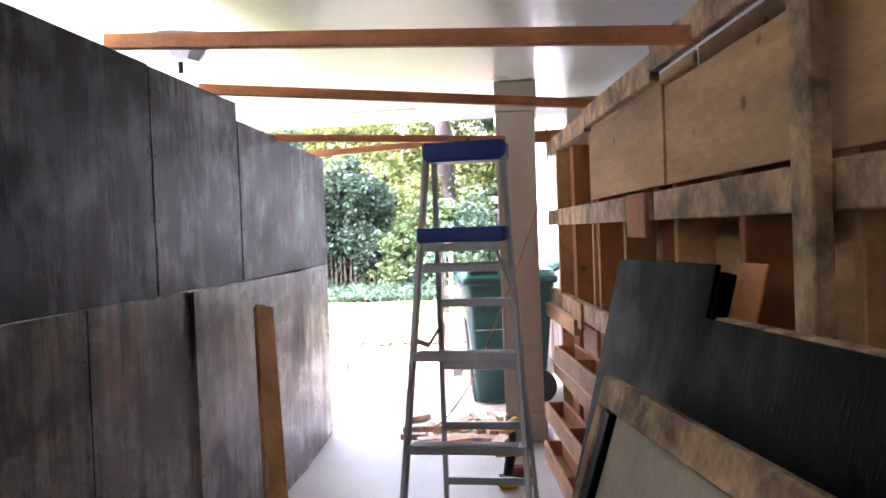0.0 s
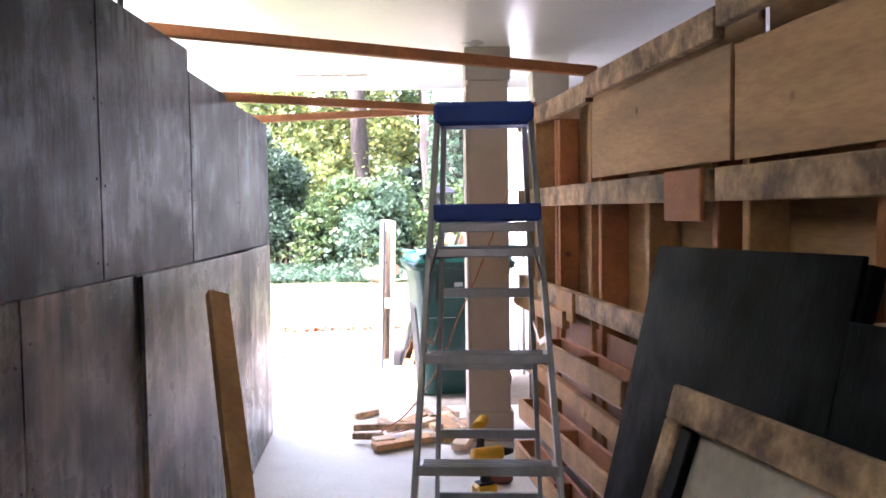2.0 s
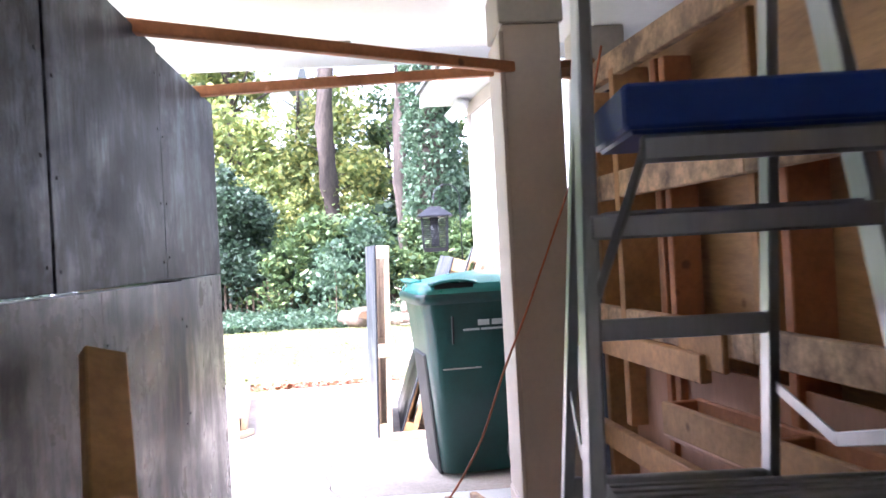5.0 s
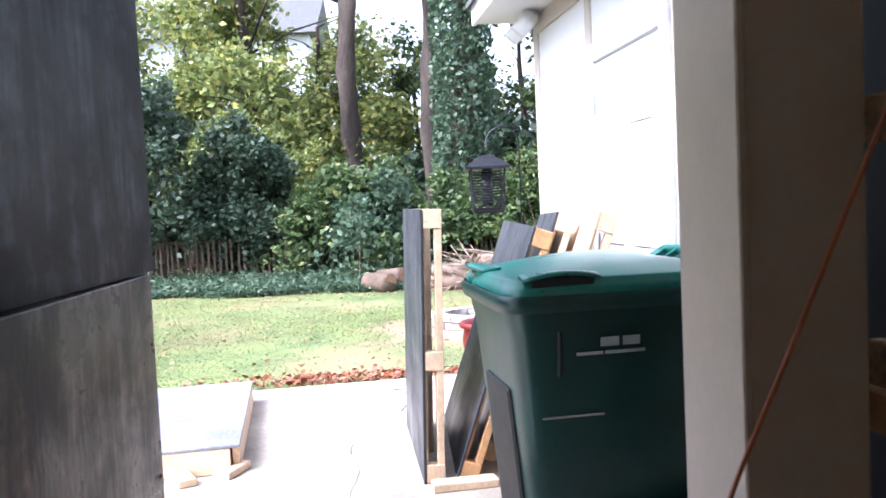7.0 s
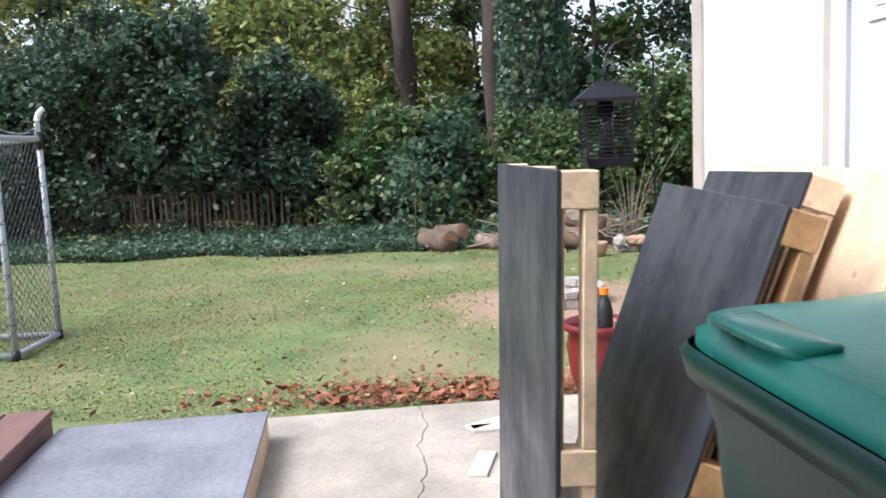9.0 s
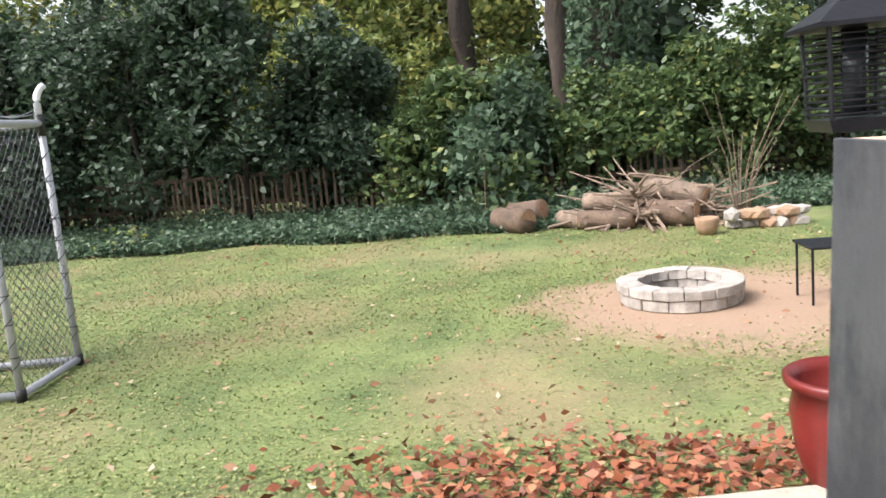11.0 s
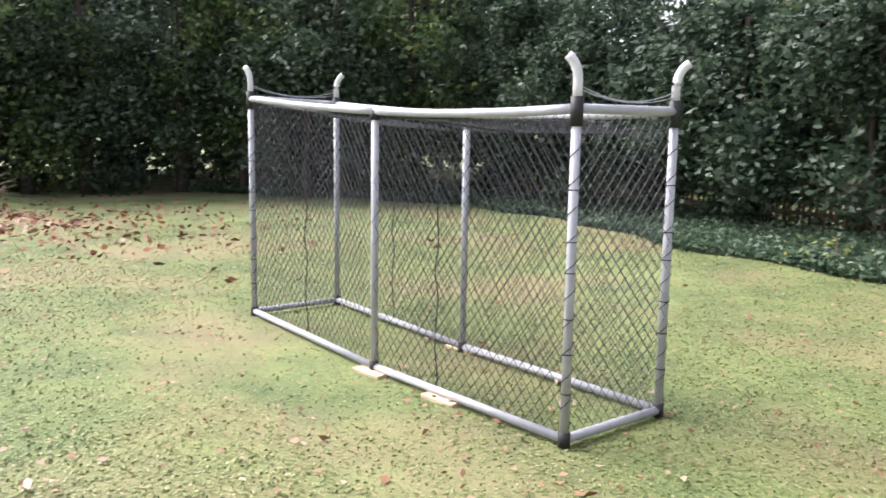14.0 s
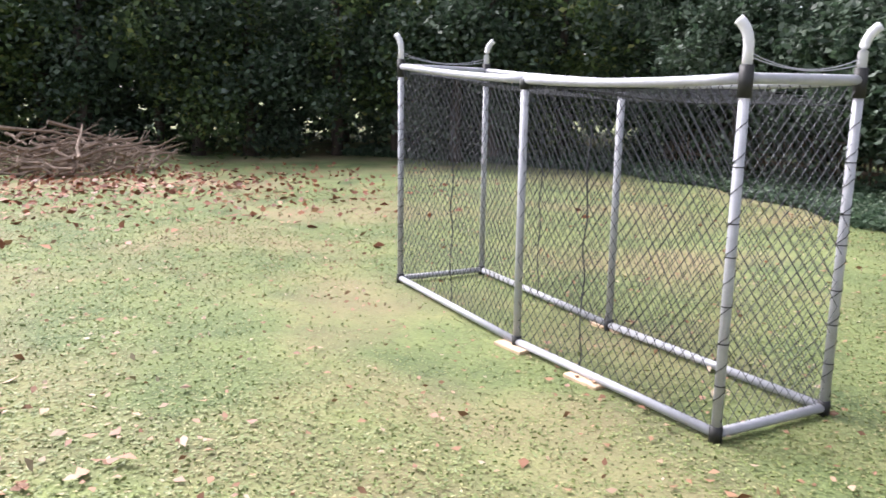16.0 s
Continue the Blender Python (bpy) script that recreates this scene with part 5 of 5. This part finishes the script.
# taller light trees behind
for x, y, h, m in ((-3.2, 30, 9, M_LEAF_Y), (-7.0, 31, 9.5, M_LEAF_Y), (-0.2, 32, 8.5, M_LEAF_G), (3.0, 29, 9, M_LEAF_G), (6.0, 27, 9, M_LEAF_D), (-11, 30, 9, M_LEAF_G), (9.5, 26, 9, M_LEAF_G), (-4.8, 26.5, 6.2, M_LEAF_Y), (-9.2, 27.5, 8.8, M_LEAF_Y), (-13.5, 28.5, 9.5, M_LEAF_Y), (-6.4, 27.0, 7.6, M_LEAF_Y), (-2.0, 29.0, 6.5, M_LEAF_Y)):
    build_tree(x, y, 0.13, h * 0.8, (0.01, 0), int(x * 31 + 700) % 997, [(0, 0, h * 0.58, 2.0, 1.8, h * 0.40, 6500, 0.22)], m, "tall light-leaved tree in the wood", name="tree")
# the dark wood beyond the pipe frame
for k in range(17):
    a = k / 16
    x, y = -15.6 - 9.5 * math.sin(a * 1.75) + rg.uniform(-.6, .6), 23.0 - 21.0 * a + rg.uniform(-.6, .6)
    h = rg.uniform(5.6, 7.5)
    build_tree(x, y, rg.uniform(0.12, 0.24), h * 0.9, (rg.uniform(-.03, .03), 0), 300 + k, [(0, 0, h * 0.52, 2.1, 2.1, h * 0.5, 9000, 0.17)], (M_LEAF_D, M_LEAF_D, M_LEAF_G)[k % 3], "dark broadleaf tree with foliage to the ground")
for k in range(14):
    a = k / 13
    x, y = -21 - 10 * math.sin(a * 1.75), 28.0 - 28.0 * a
    h = rg.uniform(9, 12)
    build_tree(x, y, 0.25, h * 0.9, (0, 0), 400 + k, [(0, 0, h * 0.5, 3.2, 3.2, h * 0.5, 6000, 0.30)], M_LEAF_D, "tall dark tree standing deep in the wood")


def ivy_bed():
    rng = np.random.default_rng(77)
    n = 70000
    x = rng.uniform(-22, 4, n)
    edge = 19.1 + 0.2 * np.sin(x * 0.9) + 0.15 * np.sin(x * 2.3) + np.clip(-(x + 6), 0, 9) * 0.14 - np.clip(-(x + 16), 0, 8) * 0.8
    y = edge + np.abs(rng.normal(size=n)) * 1.6
    z = np.array([ground_z(a, b) for a, b in zip(x, y)]) + 0.03 + rng.random(n) ** 1.5 * (0.12 + 0.08 * np.clip(y - edge, 0, 3))
    ob = quads("ivy_bed", leaf_quads(rng, np.stack((x, y, z), axis=1), 0.11, 0.5), M_IVY)
    tagged(ob, "low ivy ground cover along the lawn's far edge", "ivy", kind="stuff")


ivy_bed()


def far_woods():
    rng = np.random.default_rng(123)
    n = 70000
    a = rng.random(n)
    x = np.where(a < 0.45, rng.uniform(-22, 14, n), -24 - 9 * np.sin(rng.uniform(0, 1.75, n)) + rng.normal(size=n))
    y = np.where(a < 0.45, 27.5 + np.abs(rng.normal(size=n)) * 3.0, rng.uniform(-4, 30, n))
    top = 2.6 + 0.9 * np.sin(x * 0.7) + 0.6 * np.sin(x * 1.9 + y)
    z = rng.random(n) ** 0.8 * np.where(a < 0.45, top, 6.5) - 0.1
    ob = quads("far_woods", leaf_quads(rng, np.stack((x, y, z), axis=1), 0.42, 0.2), M_LEAF_D)
    tagged(ob, "dark undergrowth deep in the wood", "undergrowth", kind="stuff")


far_woods()
def vine(x, y, h, n, seed, m, label):
    rng = np.random.default_rng(seed)
    t = thing("vine", label, "shrub", pose(x, y, -0.18))
    part("stem", tube([(0, 0, 0), (0.05, 0, h * 0.5), (0, 0.05, h * 0.95)], 0.012, 6), M_STICK, t)
    k = rng.random(n)
    p = np.stack((rng.normal(size=n) * (0.10 + 0.45 * (1 - k)), rng.normal(size=n) * 0.25, k * h), axis=1)
    quads("leaves", leaf_quads(rng, p, 0.16, 0.2), m, t)


vine(-1.35, 19.9, 1.75, 500, 5, M_IVY, "climbing vine with broad bright leaves")
vine(-0.9, 20.2, 1.0, 500, 6, M_LEAF_G, "bushy weed at the lawn's edge")
vine(-6.6, 19.5, 0.45, 26, 7, M_LEAF_Y, "small yellow-leaved weed in the ivy")


def lawn_cover():
    rng = np.random.default_rng(91)
    n = 700000
    x = rng.uniform(-15, 2.6, n)
    y = 5.0 + rng.random(n) * 14.6
    keep = (y > 10.85) | (x < -3.2)
    keep &= (y > 8.5) | (x < -6)
    keep &= rng.random(n) < np.clip(1.25 - np.hypot(x + 1, y - 10) / 16, 0.3, 1)
    keep &= np.hypot(x - 0.75, (y - 14.35) * 1.15) + rng.normal(size=n) * 0.25 > 1.25
    x, y = x[keep], y[keep]
    patch = np.sin(x * 1.1 + 0.7 * np.sin(y * 0.9)) + np.sin(y * 1.4 + np.sin(x * 0.8)) + rng.normal(size=len(x)) * 0.8
    keep = patch > -1.1
    x, y = x[keep], y[keep]
    k = np.clip((y - 10.9) / 1.3, 0, 1)
    z = -0.05 - 0.13 * k * k * (3 - 2 * k) + rng.uniform(0.003, 0.010, len(x))
    ob = quads("grass", leaf_quads(rng, np.stack((x, y, z), axis=1), 0.022, 0.86), M_GRASS)
    tagged(ob, "short uneven lawn grass, partly dry", "grass", kind="stuff")
    n = 6500
    x = rng.uniform(-14, 2.5, n)
    y = 6.0 + rng.random(n) * 13.4
    keep = (y > 10.9) | (x < -3.6)
    x, y = x[keep], y[keep]
    n = len(x)
    z = np.array([ground_z(a, c) for a, c in zip(x, y)]) + rng.uniform(0.015, 0.04, n)
    ob = quads("fallen_leaves", leaf_quads(rng, np.stack((x, y, z), axis=1), 0.05 * rng.uniform(0.5, 1.2, size=(n, 1)), 0.8), M_LITTER)
    tagged(ob, "pale and brown fallen leaves scattered on the lawn", "leaves", kind="stuff")
    n = 1100
    x = rng.uniform(-1.3, 0.5, n) + rng.normal(size=n) * 0.4
    y = 10.9 + np.abs(rng.normal(size=n)) * 0.38
    z = np.array([ground_z(a, c) for a, c in zip(x, y)]) + rng.uniform(0.01, 0.05, n)
    ob = quads("russet_leaves", leaf_quads(rng, np.stack((x, y, z), axis=1), 0.062, 0.7), M_LITTER_R)
    tagged(ob, "drift of russet leaves along the patio's edge", "leaves", kind="stuff")
    n = 520
    x = -3.9 + rng.normal(size=n) * 0.9
    y = 9.0 + rng.normal(size=n) * 0.75
    keep = (x < -3.25) | (y > 10.9)
    x, y = x[keep], y[keep]
    n = len(x)
    z = np.array([ground_z(a, c) for a, c in zip(x, y)]) + rng.uniform(0.012, 0.04, n)
    ob = quads("fallen_leaves", leaf_quads(rng, np.stack((x, y, z), axis=1), 0.075 * rng.uniform(0.6, 1.2, size=(n, 1)), 0.78), M_LITTER)
    tagged(ob, "patch of pinkish brown leaves lying on the lawn", "leaves", kind="stuff")
    n = 2600
    x = -15.5 + rng.normal(size=n) * 2.2
    y = 9.6 + rng.normal(size=n) * 2.6
    z = np.array([ground_z(a, c) for a, c in zip(x, y)]) + rng.uniform(0.01, 0.05, n)
    ob = quads("russet_leaves", leaf_quads(rng, np.stack((x, y, z), axis=1), 0.12, 0.7), M_LITTER_R)
    tagged(ob, "russet leaf litter under the trees", "leaves", kind="stuff")


lawn_cover()
